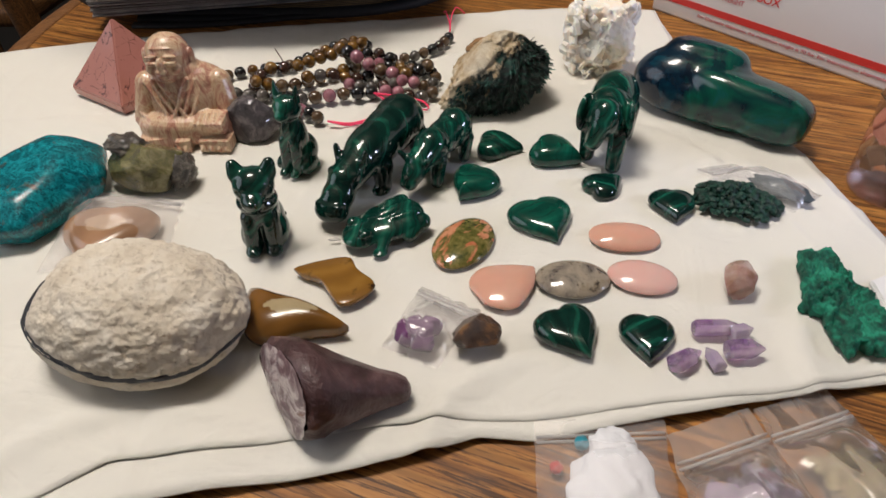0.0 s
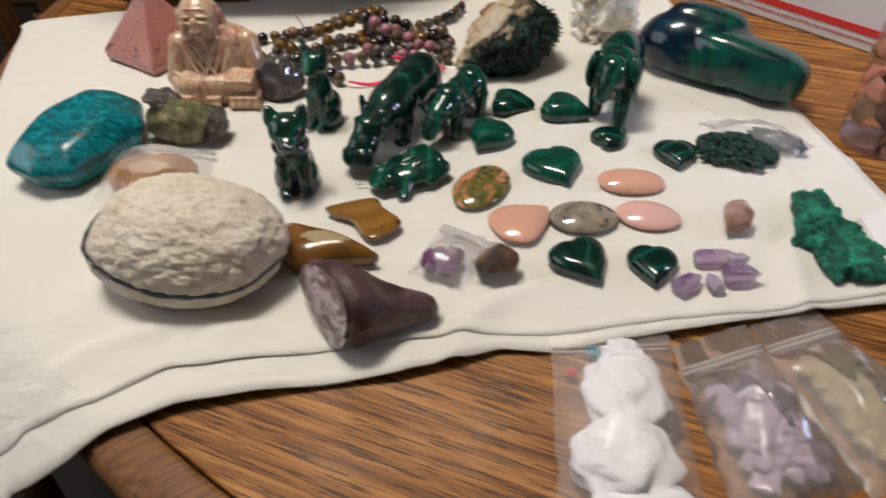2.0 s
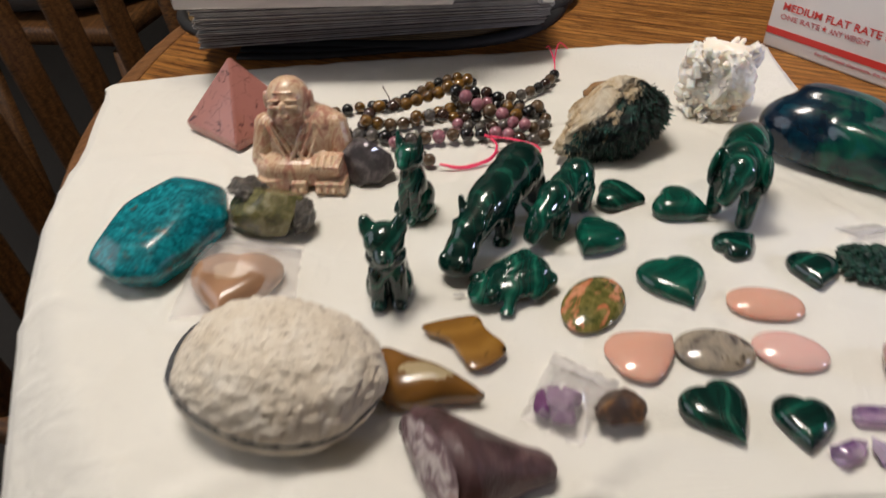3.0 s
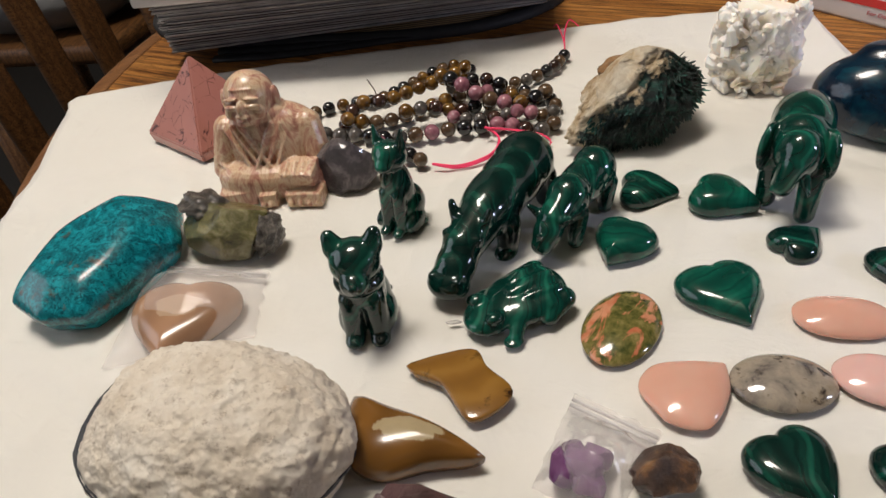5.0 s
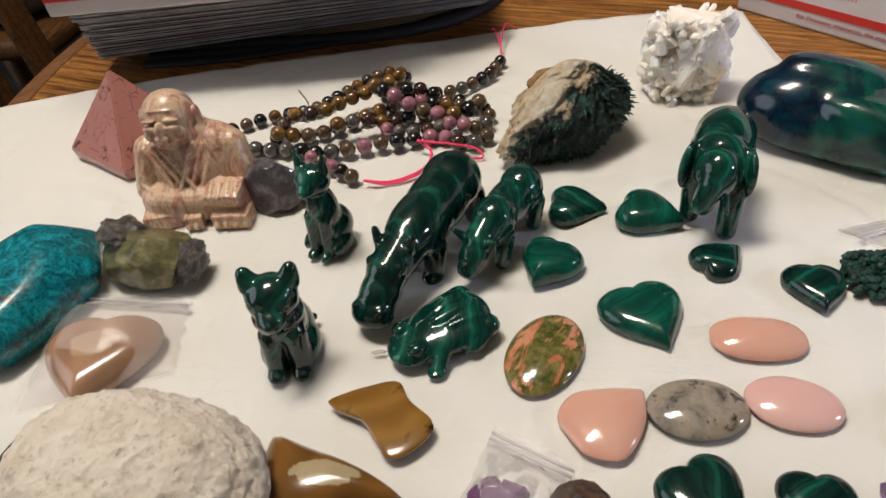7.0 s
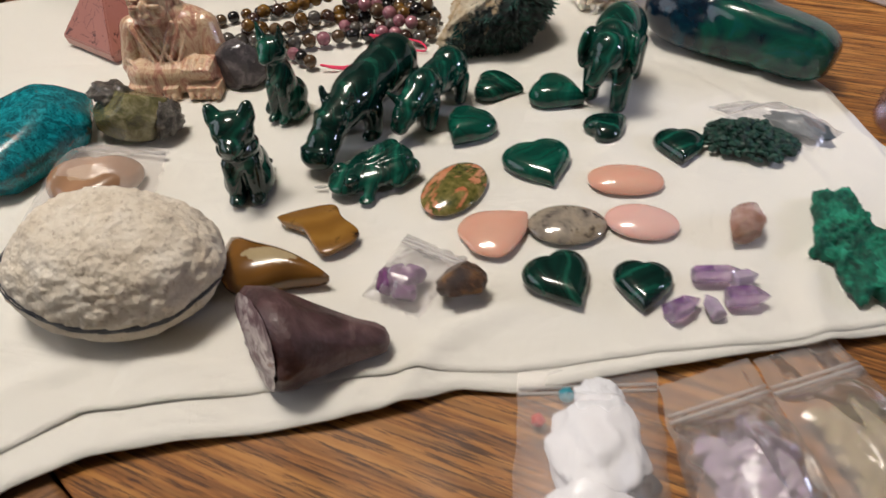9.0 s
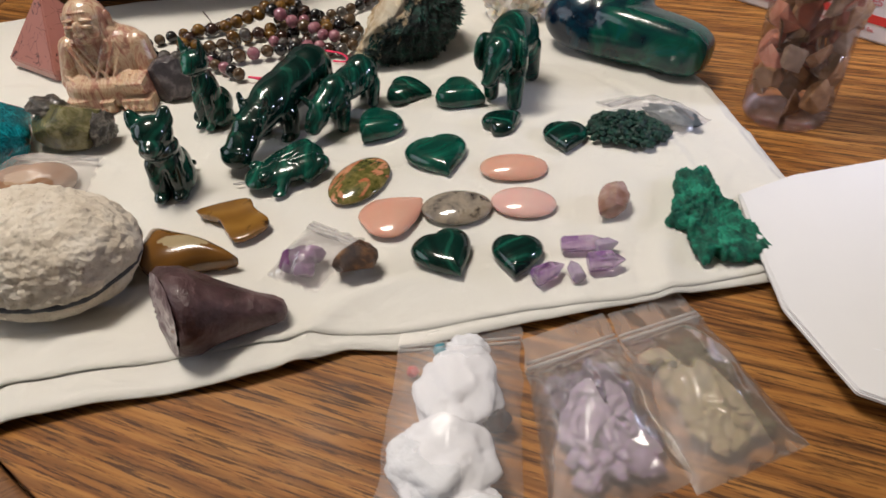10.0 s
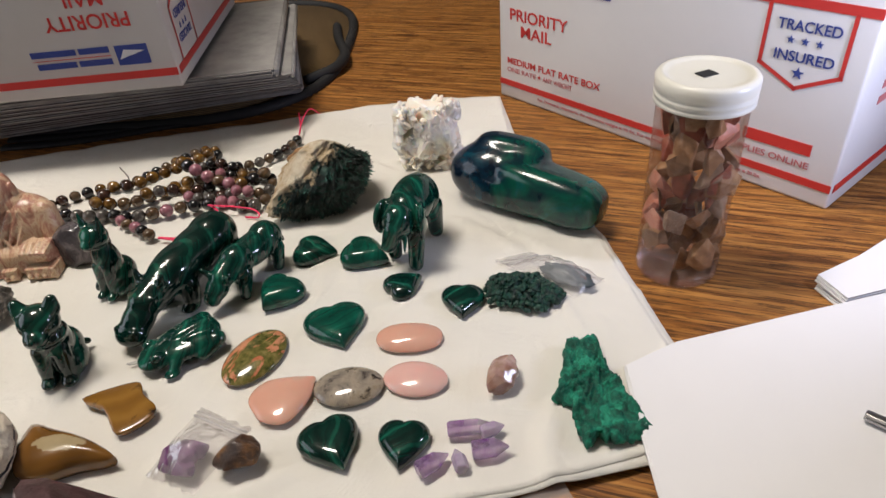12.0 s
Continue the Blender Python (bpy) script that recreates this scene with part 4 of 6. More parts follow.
carve("bull_figurine", [
    ("e", (-0.010, 0, 0.0190), (0.0180, 0.0095, 0.0090)), ("e", (-0.020, 0, 0.0200), (0.0100, 0.0098, 0.0098)), ("e", (0.004, 0, 0.0195), (0.0105, 0.0092, 0.0098)),
    ("c", (0.008, 0, 0.0195), (0.018, 0, 0.0165), 0.0075, 0.0062), ("e", (0.0215, 0, 0.0135), (0.0080, 0.0062, 0.0060), (0, 35, 0)), ("e", (0.0265, 0, 0.0095), (0.0045, 0.0048, 0.0042)),
    ("c", (0.019, 0.0055, 0.0185), (0.021, 0.0090, 0.0225), 0.0022, 0.0012), ("c", (0.019, -0.0055, 0.0185), (0.021, -0.0090, 0.0225), 0.0022, 0.0012),
    ("c", (0.027, 0, 0.0125), (0.030, 0, 0.0165), 0.0020, 0.0009),
    ("c", (0.006, 0.0060, 0.014), (0.010, 0.0065, 0.0025), 0.0045, 0.0034), ("c", (0.004, -0.0060, 0.014), (0.001, -0.0065, 0.0025), 0.0045, 0.0034),
    ("c", (-0.021, 0.0062, 0.014), (-0.019, 0.0065, 0.0025), 0.0048, 0.0034), ("c", (-0.023, -0.0062, 0.014), (-0.027, -0.0065, 0.0025), 0.0048, 0.0034),
    ("c", (-0.029, 0, 0.022), (-0.031, 0.002, 0.012), 0.0020, 0.0014)], MAL_MID, at_heading(0.0158, 0.4150, -117), 0.0007,
    "dark green malachite bull figurine with lowered head", "figurine", "malachite animals")
carve("elephant_figurine", [
    ("e", (-0.007, 0, 0.0310), (0.0200, 0.0125, 0.0140)), ("e", (-0.016, 0, 0.0290), (0.0110, 0.0128, 0.0140)), ("e", (0.006, 0, 0.0300), (0.0115, 0.0120, 0.0130)),
    ("e", (0.016, 0, 0.0310), (0.0095, 0.0090, 0.0105)), ("c", (0.022, -0.001, 0.0290), (0.0255, -0.003, 0.0205), 0.0058, 0.0042),
    ("e", (0.010, 0.0115, 0.0290), (0.0085, 0.0026, 0.0110), (0, 0, 18)), ("e", (0.010, -0.0115, 0.0290), (0.0085, 0.0026, 0.0110), (0, 0, -18)),
    ("c", (0.022, 0.0055, 0.0230), (0.0275, 0.0070, 0.0190), 0.0016, 0.0008), ("c", (0.022, -0.0055, 0.0230), (0.0275, -0.0070, 0.0190), 0.0016, 0.0008),
    ("c", (0.010, 0.0078, 0.022), (0.016, 0.0080, 0.003), 0.0056, 0.0044), ("c", (0.008, -0.0078, 0.022), (0.008, -0.0080, 0.003), 0.0056, 0.0044),
    ("c", (-0.018, 0.0080, 0.022), (-0.020, 0.0080, 0.003), 0.0060, 0.0046), ("c", (-0.018, -0.0080, 0.022), (-0.016, -0.0080, 0.003), 0.0060, 0.0046),
    ("c", (-0.026, 0, 0.030), (-0.029, 0.002, 0.016), 0.0022, 0.0013)], MAL_MID, at_heading(0.1085, 0.4400, -108), 0.0008,
    "polished green malachite elephant figurine, standing", "figurine", "malachite animals", 4)
carve("frog_figurine", [
    ("e", (-0.004, 0, 0.0062), (0.0165, 0.0135, 0.0064)), ("e", (-0.010, 0, 0.0078), (0.0115, 0.0130, 0.0062)), ("e", (0.0110, 0, 0.0058), (0.0105, 0.0098, 0.0048), (0, 10, 0)),
    ("e", (0.0125, 0.0060, 0.0098), (0.0034, 0.0028, 0.0024)), ("e", (0.0125, -0.0060, 0.0098), (0.0034, 0.0028, 0.0024)),
    ("c", (0.004, 0.0090, 0.005), (0.0080, 0.0128, 0.0022), 0.0036, 0.0026), ("c", (0.004, -0.0090, 0.005), (0.0080, -0.0128, 0.0022), 0.0036, 0.0026),
    ("e", (0.0095, 0.0135, 0.0014), (0.0040, 0.0034, 0.0014)), ("e", (0.0095, -0.0135, 0.0014), (0.0040, 0.0034, 0.0014)),
    ("c", (-0.016, 0.0095, 0.0065), (-0.007, 0.0125, 0.0035), 0.0048, 0.0036), ("c", (-0.016, -0.0095, 0.0065), (-0.007, -0.0125, 0.0035), 0.0048, 0.0036),
    ("e", (-0.007, 0, 0.0128), (0.0105, 0.0030, 0.0024), (0, 4, 0)), ("e", (-0.008, 0.0060, 0.0115), (0.0090, 0.0022, 0.0024), (0, 4, -12)), ("e", (-0.008, -0.0060, 0.0115), (0.0090, 0.0022, 0.0024), (0, 4, 12))], MAL_MID, at_heading(-0.0058, 0.3620, -142) @ Matrix.Diagonal((1, 1, 0.88, 1)), 0.0006,
    "polished green malachite frog figurine, crouching", "figurine", "malachite animals", 3)
def statue():
    """A squat seated figure in a robe, head bowed, one plain carved mesh."""
    b = [("s", (0, -0.0015, 0.0090), (0.0285, 0.0190, 0.0100), (0, 0, 0)), ("e", (0, 0.004, 0.0200), (0.0258, 0.0150, 0.0220)), ("e", (0, 0.005, 0.0315), (0.0242, 0.0130, 0.0115)),
         ("e", (-0.003, 0.0045, 0.0390), (0.0150, 0.0115, 0.0075)),
         ("e", (-0.0050, 0.0040, 0.0480), (0.0124, 0.0120, 0.0122)), ("e", (-0.0055, 0.0015, 0.0432), (0.0116, 0.0112, 0.0088)), ("e", (-0.0055, -0.0040, 0.0395), (0.0066, 0.0060, 0.0042))]
    for k in (-1, 1):
        b += [("c", (0.0205 * k, 0.002, 0.0320), (0.0246 * k, -0.004, 0.0130), 0.0070, 0.0068), ("c", (0.0246 * k, -0.004, 0.0130), (0.0140 * k, -0.0140, 0.0095), 0.0056, 0.0042)]
        b += [("e", (-0.0055 + 0.0054 * k, -0.0076, 0.0512), (0.0038, 0.0013, 0.0008), (0, 8 * k, 14 * k)), ("e", (-0.0055 + 0.0052 * k, -0.0082, 0.0478), (0.0038, 0.0020, 0.0014), (0, 4 * k, 18 * k)),
              ("e", (-0.0055 + 0.0066 * k, -0.0062, 0.0438), (0.0032, 0.0026, 0.0034)), ("e", (-0.0050 + 0.0128 * k, 0.004, 0.0462), (0.0016, 0.0032, 0.0060))]
        for j in range(3):
            b += [("c", ((0.0080 + 0.0042 * j) * k - 0.003, -0.0062 + 0.0012 * j, 0.0370 - 0.0010 * j), ((-0.0040 + 0.0044 * j) * k - 0.001, -0.0150, 0.0170 - 0.0012 * j), 0.0013, 0.0011)]
        for j in range(3):
            b += [("c", ((0.0270 - 0.0010 * j) * k, -0.0070 - 0.0015 * j, 0.0190 - 0.0045 * j), ((0.0150 - 0.0010 * j) * k, -0.0165, 0.0150 - 0.0035 * j), 0.0010, 0.0010)]
    b += [("e", (-0.0055, -0.0098, 0.0466), (0.0022, 0.0030, 0.0048)), ("e", (-0.0055, -0.0112, 0.0440), (0.0032, 0.0020, 0.0016)),
          ("e", (-0.0055, -0.0096, 0.0409), (0.0038, 0.0018, 0.0009)), ("e", (-0.0055, -0.0094, 0.0390), (0.0032, 0.0018, 0.0009)),
          ("e", (-0.0055, -0.0050, 0.0550), (0.0060, 0.0014, 0.0006))]
    b += [("b", (0.0165, -0.0150, 0.0150), (0.0170, 0.0130, 0.0075), (14, 0, -8)), ("b", (0.0180, -0.0190, 0.0040), (0.0180, 0.0120, 0.0078), (0, 0, -4)), ("b", (-0.0010, -0.0180, 0.0038), (0.0085, 0.0120, 0.0074), (0, 0, 6)), ("b", (-0.0170, -0.0165, 0.0040), (0.0180, 0.0100, 0.0076), (0, 0, 8))]
    for j in range(4):
        b += [("c", (0.0105 + 0.0040 * j, -0.0145, 0.0188), (0.0105 + 0.0040 * j, -0.0212, 0.0165), 0.0016, 0.0014), ("c", (0.0112 + 0.0045 * j, -0.0215, 0.0055), (0.0112 + 0.0045 * j, -0.0254, 0.0028), 0.0019, 0.0015)]
    for j in range(2):
        b += [("c", (-0.0030 + 0.0038 * j, -0.0210, 0.0050), (-0.0030 + 0.0038 * j, -0.0244, 0.0026), 0.0018, 0.0015)]
    carve("seated_statue", b, carved_marble(), pose(-0.1330, 0.4530, 0, 0, 0, 6), 0.0005, "carved pink and cream marble seated statue", "statue", "", 2)


statue()


# ---- rough and tumbled stones ----
def stone(name, size, seed, material, x, y, turn, label, z=0.0, category="rough stone", **kw):
    ob = part(name, rock(size, seed, **kw), material, m=pose(x, y, z, 0, 0, turn), smooth=kw.get("facets", 0) < 8)
    return tagged(ob, label, category)


def pyramid():
    bm = bmesh.new()
    s, h, b = 0.0272, 0.0425, 0.0065
    lo = [bm.verts.new((s * 0.96 * x, s * 0.96 * y, 0)) for x, y in ((-1, -1), (1, -1), (1, 1), (-1, 1))]
    md = [bm.verts.new((s * x, s * y, b)) for x, y in ((-1, -1), (1, -1), (1, 1), (-1, 1))]
    top = bm.verts.new((0, 0, b + h))
    bm.faces.new(lo[::-1])
    for k in range(4):
        j = (k + 1) % 4
        bm.faces.new((lo[k], lo[j], md[j], md[k]))
        bm.faces.new((md[k], md[j], top))
    bmesh.ops.bevel(bm, geom=bm.edges[:], offset=0.0008, segments=2, affect="EDGES")
    ob = part("stone_pyramid", bm, pyramid_stone(), m=pose(-0.1960, 0.5080, 0, 0, 0, -30), smooth=False)
    tagged(ob, "pink jasper pyramid with dark dendrites, polished", "polished stone")


pyramid()


def geode():
    root = empty("geode", pose(-0.0900, 0.2865, 0, 0, 0, -3), "chalky cream geode split in two halves, closed", "geode")
    full = rock((0.087, 0.064, 0.041), 11, 6, 0.05, 1.6, 0.012, 0.62)

    def seam(x, y):
        return 0.0158 - 0.12 * x + 0.12 * (y + 0.028)

    upper, lower, core = full, full.copy(), full.copy()
    for bm, side in ((upper, 1), (lower, -1)):
        for v in bm.verts:
            s = seam(v.co.x, v.co.y) + 0.0006 * side
            edge = max(0.0, 1 - abs(v.co.z - s) / 0.003)
            if (v.co.z - s) * side < 0:
                v.co = Vector((v.co.x * 0.93, v.co.y * 0.93, s))
                continue
            lump = 0.7 * noise.noise(v.co * 120) + 0.9 * noise.noise(v.co * 330) + 0.8 * abs(noise.noise(v.co * 640))
            v.co += v.co.normalized() * (0.0013 if side > 0 else 0.0008) * lump * (1 - 0.7 * edge)
    for v in core.verts:
        s = seam(v.co.x, v.co.y)
        v.co = Vector((v.co.x * 1.001, v.co.y * 1.001, s + max(-0.0012, min(0.0012, v.co.z - s))))
    crust = geode_crust()
    part("upper_half", upper, crust, root)
    part("lower_half", lower, crust, root)
    part("seam", core, SEAM, root, "thin dark seam between the halves")


geode()
def teal_stone():
    """A polished boulder with broad flat facets and rounded edges."""
    bm = bmesh.new()
    ring = [(-0.0260, -0.0300), (-0.0060, -0.0400), (0.0130, -0.0370), (0.0240, -0.0140), (0.0300, 0.0130), (0.0190, 0.0370), (-0.0060, 0.0390), (-0.0280, 0.0060)]
    for scale, z, lift in ((0.86, 0.0, 0.0), (1.0, 0.0095, 0.0), (0.985, 0.0145, 0.0), (0.70, 0.0245, 0.0020), (0.40, 0.0262, 0.0025)):
        for k, (x, y) in enumerate(ring):
            w = 0.80 if scale == 0.70 and k in (4, 5) else 1.0
            bm.verts.new((x * scale * w, y * scale, z + lift * (y / 0.04)))
    bmesh.ops.convex_hull(bm, input=bm.verts[:])
    bmesh.ops.delete(bm, geom=[v for v in bm.verts if not v.link_faces], context="VERTS")
    bmesh.ops.dissolve_limit(bm, angle_limit=radians(6), verts=bm.verts[:], edges=bm.edges[:])
    bmesh.ops.bevel(bm, geom=bm.edges[:], offset=0.0042, segments=4, affect="EDGES", profile=0.5, clamp_overlap=True)
    bmesh.ops.triangulate(bm, faces=bm.faces[:])
    bmesh.ops.subdivide_edges(bm, edges=[e for e in bm.edges if e.calc_length() > 0.006], cuts=2, use_grid_fill=True)
    bmesh.ops.smooth_vert(bm, verts=bm.verts[:], factor=0.4, use_axis_x=True, use_axis_y=True, use_axis_z=True)
    lo = min(v.co.z for v in bm.verts)
    for v in bm.verts:
        v.co.z -= lo
    return tagged(part("teal_stone", bm, CHRYS_TEAL, m=pose(-0.1850, 0.3760, 0)), "large polished teal chrysocolla with brown flecks", "polished stone")


teal_stone()
green = empty("green_crystal", pose(-0.1360, 0.3975, 0, 0, 0, -6), "raw olive green tourmaline chunk with grey matrix", "rough stone")
part("crystal_body", rock((0.045, 0.029, 0.026), 8, 5, 0.05, 1.6, 0.035, 0.8, 14), EPIDOTE, green)
part("grey_matrix", rock((0.024, 0.020, 0.010), 18, 4, 0.2, 2.4, 0.14, 0.8), DARK_MATRIX, green, "crumbly grey matrix", pose(-0.012, 0.004, 0.0165, 0, 14, 0))
part("grey_matrix", rock((0.012, 0.022, 0.018), 19, 4, 0.2, 2.4, 0.14, 0.8), DARK_MATRIX, green, "crumbly dark matrix", pose(0.0185, 0.001, 0.0020))
stone("grey_amethyst", (0.036, 0.028, 0.026), 4, RAW_AMETHYST, -0.0970, 0.4510, 10, "rough dark grey amethyst lump", rough=0.14, fine=0.05, facets=8)
stone("brown_crystal", (0.020, 0.016, 0.012), 21, BROWN_CRYSTAL, 0.0415, 0.2935, 10, "small rough brown crystal", rough=0.12, fine=0.05, facets=8, sub=4)
stone("orange_crystal", (0.025, 0.014, 0.011), 16, CITRINE, 0.1535, 0.3310, 66, "small pinkish brown crystal with a rusty base", rough=0.10, fine=0.04, facets=9, sub=4)


def amethyst_cone():
    root = empty("amethyst_cone", pose(-0.0195, 0.2570, 0, 0, 0, 13) @ Matrix.Diagonal((1.0, 1.20, 0.94, 1)), "purple brown chevron amethyst point lying down", "crystal")
    bm = bmesh.new()
    n, rings = 40, []
    for x, r, z in ((-0.006, 0.0150, 0.0145), (-0.003, 0.0166, 0.0152), (0.004, 0.0162, 0.0148), (0.012, 0.0128, 0.0118), (0.020, 0.0092, 0.0090), (0.028, 0.0068, 0.0070), (0.034, 0.0056, 0.0056), (0.0375, 0.0040, 0.0046), (0.0388, 0.0012, 0.0042)):
        ring = []
        for k in range(n):
            a = k * math.tau / n
            s = 1 + 0.08 * math.cos(3 * a + 0.4) + 0.16 * noise.noise(Vector((x * 90, math.cos(a) * 2.5, math.sin(a) * 2.5))) + 0.05 * noise.noise(Vector((x * 260, math.cos(a) * 7, math.sin(a) * 7)))
            f = max(0.0, 1 - (x + 0.006) / 0.03)
            p = Vector((x + f * r * s * (-0.55 * math.cos(a) + 0.25 * math.sin(a)), r * s * math.cos(a), z + r * s * 0.95 * math.sin(a)))
            p.z = max(p.z, 0)
            ring.append(bm.verts.new(p))
        rings.append(ring)
    for a, b in zip(rings, rings[1:]):
        for k in range(n):
            bm.faces.new((a[k], a[(k + 1) % n], b[(k + 1) % n], b[k]))
    bm.faces.new(rings[-1])
    bmesh.ops.recalc_face_normals(bm, faces=bm.faces[:])
    part("body", bm, chevron(), root)
    face = bmesh.new()
    last = None
    for s in (1.0, 0.85, 0.65, 0.4, 0.2):
        ring = []
        for k in range(n):
            a = k * math.tau / n
            q = 1 + 0.08 * math.cos(3 * a + 0.4)
            p = Vector((-0.0060 + 0.0150 * q * s * (-0.55 * math.cos(a) + 0.25 * math.sin(a)) - 0.0025 * (1 - s * s) + 0.0012 * noise.noise(Vector((s * 9, a * 3, 1.0))), 0.0160 * q * s * math.cos(a), 0.0145 + 0.0160 * q * s * 0.95 * math.sin(a)))
            p.z = max(p.z, 0.0002)
            ring.append(face.verts.new(p))
        if last:
            for k in range(n):
                face.faces.new((last[k], ring[k], ring[(k + 1) % n], last[(k + 1) % n]))
        last = ring
    face.faces.new(last)
    bmesh.ops.recalc_face_normals(face, faces=face.faces[:])
    part("broken_face", face, chevron_face(), root, "pale crystalline broken end")


amethyst_cone()
carve("dark_teal_stone", [
    ("e", (-0.026, 0.003, 0.0185), (0.0270, 0.0210, 0.0190), (0, -6, 10)), ("e", (-0.034, 0.000, 0.0170), (0.0180, 0.0175, 0.0165)), ("s", (-0.014, 0.0105, 0.0250), (0.0260, 0.0115, 0.0155), (0, 6, 8)),
    ("s", (0.018, -0.0030, 0.0155), (0.0370, 0.0175, 0.0155), (-10, 7, -3)), ("e", (0.036, -0.005, 0.0130), (0.0180, 0.0160, 0.0130)), ("s", (-0.004, 0.000, 0.0130), (0.0430, 0.0195, 0.0130), (0, 2, 0)),
    ("e", (-0.002, 0.002, 0.0210), (0.0320, 0.0175, 0.0140), (0, 8, 0))], CHRYS_DARK, pose(0.1790, 0.4850, 0, 0, 0, -31), 0.0011,
    "large polished dark blue-green chrysocolla boulder", "polished stone", "", 34)


def quartz():
    root = empty("quartz_cluster", pose(0.1160, 0.5530, 0), "milky white quartz crystal cluster, upright", "crystal")
    rnd = random.Random(5)
    part("core", rock((0.050, 0.038, 0.049), 33, 5, 0.14, 1.8, 0.10, 0.9, 5), QUARTZ, root, smooth=False)
    druse = []
    for k in range(300):
        big = k % 10 == 0
        a, z = rnd.uniform(0, math.tau), rnd.uniform(0.001, 0.047)
        w = max(0.35, 1 - ((z - 0.020) / 0.036) ** 4) * (1 + 0.22 * noise.noise(Vector((math.cos(a) * 2, math.sin(a) * 2, z * 60))))
        d = Vector((math.cos(a) + rnd.uniform(-0.9, 0.9), math.sin(a) + rnd.uniform(-0.9, 0.9), rnd.uniform(-0.5, 1.0) + max(0, z - 0.034) * 90)).normalized()
        m = Matrix.Translation((0.0225 * w * math.cos(a), 0.0165 * w * math.sin(a), z)) @ d.to_track_quat("X", "Z").to_matrix().to_4x4() @ Matrix.Translation((-0.0066, 0, 0))
        c = crystal(rnd.uniform(0.0080, 0.0110) if big else rnd.uniform(0.0065, 0.0090), rnd.uniform(0.0030, 0.0046) if big else rnd.uniform(0.0012, 0.0030), 0.24, 6, k)
        if big:
            part("crystal", c, QUARTZ_CLEAR, root, m=m, smooth=False)
        else:
            druse.append((c, m))
    tagged(part("druse", join(druse), QUARTZ, root, smooth=False), kind="stuff")


quartz()


def host_rock():
    root = empty("mineral_specimen", pose(0.0475, 0.5000, 0, 0, 0, 36), "tan rock with a spray of dark green malachite needles", "rough stone")
    bm = rock((0.082, 0.046, 0.051), 41, 6, 0.12, 1.7, 0.07, 0.72, 4)
    for v in bm.verts:
        x, y, z = v.co
        v.co.z = z * (0.62 + 0.38 * max(0.0, min(1.0, (x + 0.040) / 0.045))) * (1 - 0.28 * max(0.0, min(1.0, (x - 0.012) / 0.030)))
        v.co.y = y * (0.62 + 0.38 * max(0.0, min(1.0, (x + 0.042) / 0.035)))
        if y < 0:
            fan = math.atan2(x - 0.006, 0.046 - z)
            v.co.y += 0.0022 * abs(math.sin(fan * 9 + 2 * noise.noise(v.co * 60))) - 0.0012
    bm.normal_update()
    rnd = random.Random(9)
    tufts = []
    for f in bm.faces:
        c, n = f.calc_center_median(), f.normal
        grow = 10 * c.z + 14 * c.y - 6 * c.x + 0.30 * noise.noise(c * 70)
        if n.y > 0.25 or grow > 0.16 or rnd.random() > 0.13:
            continue
        out = Vector((c.x - 0.006, 0, c.z - 0.044)).normalized()
        d = (out * 0.9 + n * 0.75 + Vector((rnd.uniform(-0.3, 0.3), rnd.uniform(-0.3, 0.3), rnd.uniform(-0.3, 0.3)))).normalized()
        tufts.append((crystal(rnd.uniform(0.0024, 0.0048), rnd.uniform(0.0003, 0.0007), 0.3, 4, len(tufts)), Matrix.Translation(c - n * 0.0008) @ d.to_track_quat("X", "Z").to_matrix().to_4x4()))
    part("matrix", bm, HOST_ROCK, root)
    part("crust", rock((0.026, 0.016, 0.010), 43, 4, 0.16, 2.0, 0.08, 0.7, 3), ORANGE_STAIN, root, "rusty orange and green crust", pose(-0.006, 0.0085, 0.0300, 0, -12, 0))
    ob = part("needles", join(tufts), NEEDLES, root, "dark green needle crystals", smooth=False)
    tagged(ob, kind="stuff")


host_rock()


def malachite_slab():
    """A rough slab: a noisy grid under an uneven outline."""
    out = outline_corners([(-0.0085, 0.0262), (-0.0065, 0.0275), (0.0045, 0.0268), (0.0062, 0.0240), (0.0075, 0.0085), (0.0135, -0.0105), (0.0188, -0.0262), (0.0150, -0.0310), (-0.0040, -0.0325), (-0.0115, -0.0300), (-0.0130, -0.0130), (-0.0195, -0.0090), (-0.0180, -0.0060), (-0.0140, 0.0040), (-0.0115, 0.0160)], 200)
    bm = bmesh.new()
    rings = []
    for s, z in [(0.94, 0.0), (1.0, 0.003), (0.99, 0.006), (0.95, 0.0085)] + [(0.92 - 0.035 * k, 0.0100 + 0.00006 * k) for k in range(26)]:
        ring = []
        for x, y in out:
            j = 1 + (0.12 * noise.noise(Vector((x * 420, y * 420, 1.0))) if s > 0.93 else 0)
            p = Vector((x * s * j, y * s * j, z))
            if z > 0:
                p.z = p.z * 0.50 + 0.0034 * noise.noise(Vector((p.x * 150, p.y * 150, 4.0))) + 0.0036 * abs(noise.noise(Vector((p.x * 330, p.y * 330, 7.0)))) + 0.0022 * noise.noise(Vector((p.x * 700, p.y * 800, 7.0)))
            ring.append(bm.verts.new(p))
        rings.append(ring)
    n = len(out)
    for a, b in zip(rings, rings[1:]):
        for k in range(n):
            bm.faces.new((a[k], a[(k + 1) % n], b[(k + 1) % n], b[k]))
    bm.faces.new(rings[-1])
    bm.faces.new(rings[0][::-1])
    bmesh.ops.recalc_face_normals(bm, faces=bm.faces[:])
    ob = part("malachite_slab", bm, rough_malachite(), m=pose(0.1945, 0.3265, 0))
    tagged(ob, "rough bright green fibrous malachite slab", "rough stone")


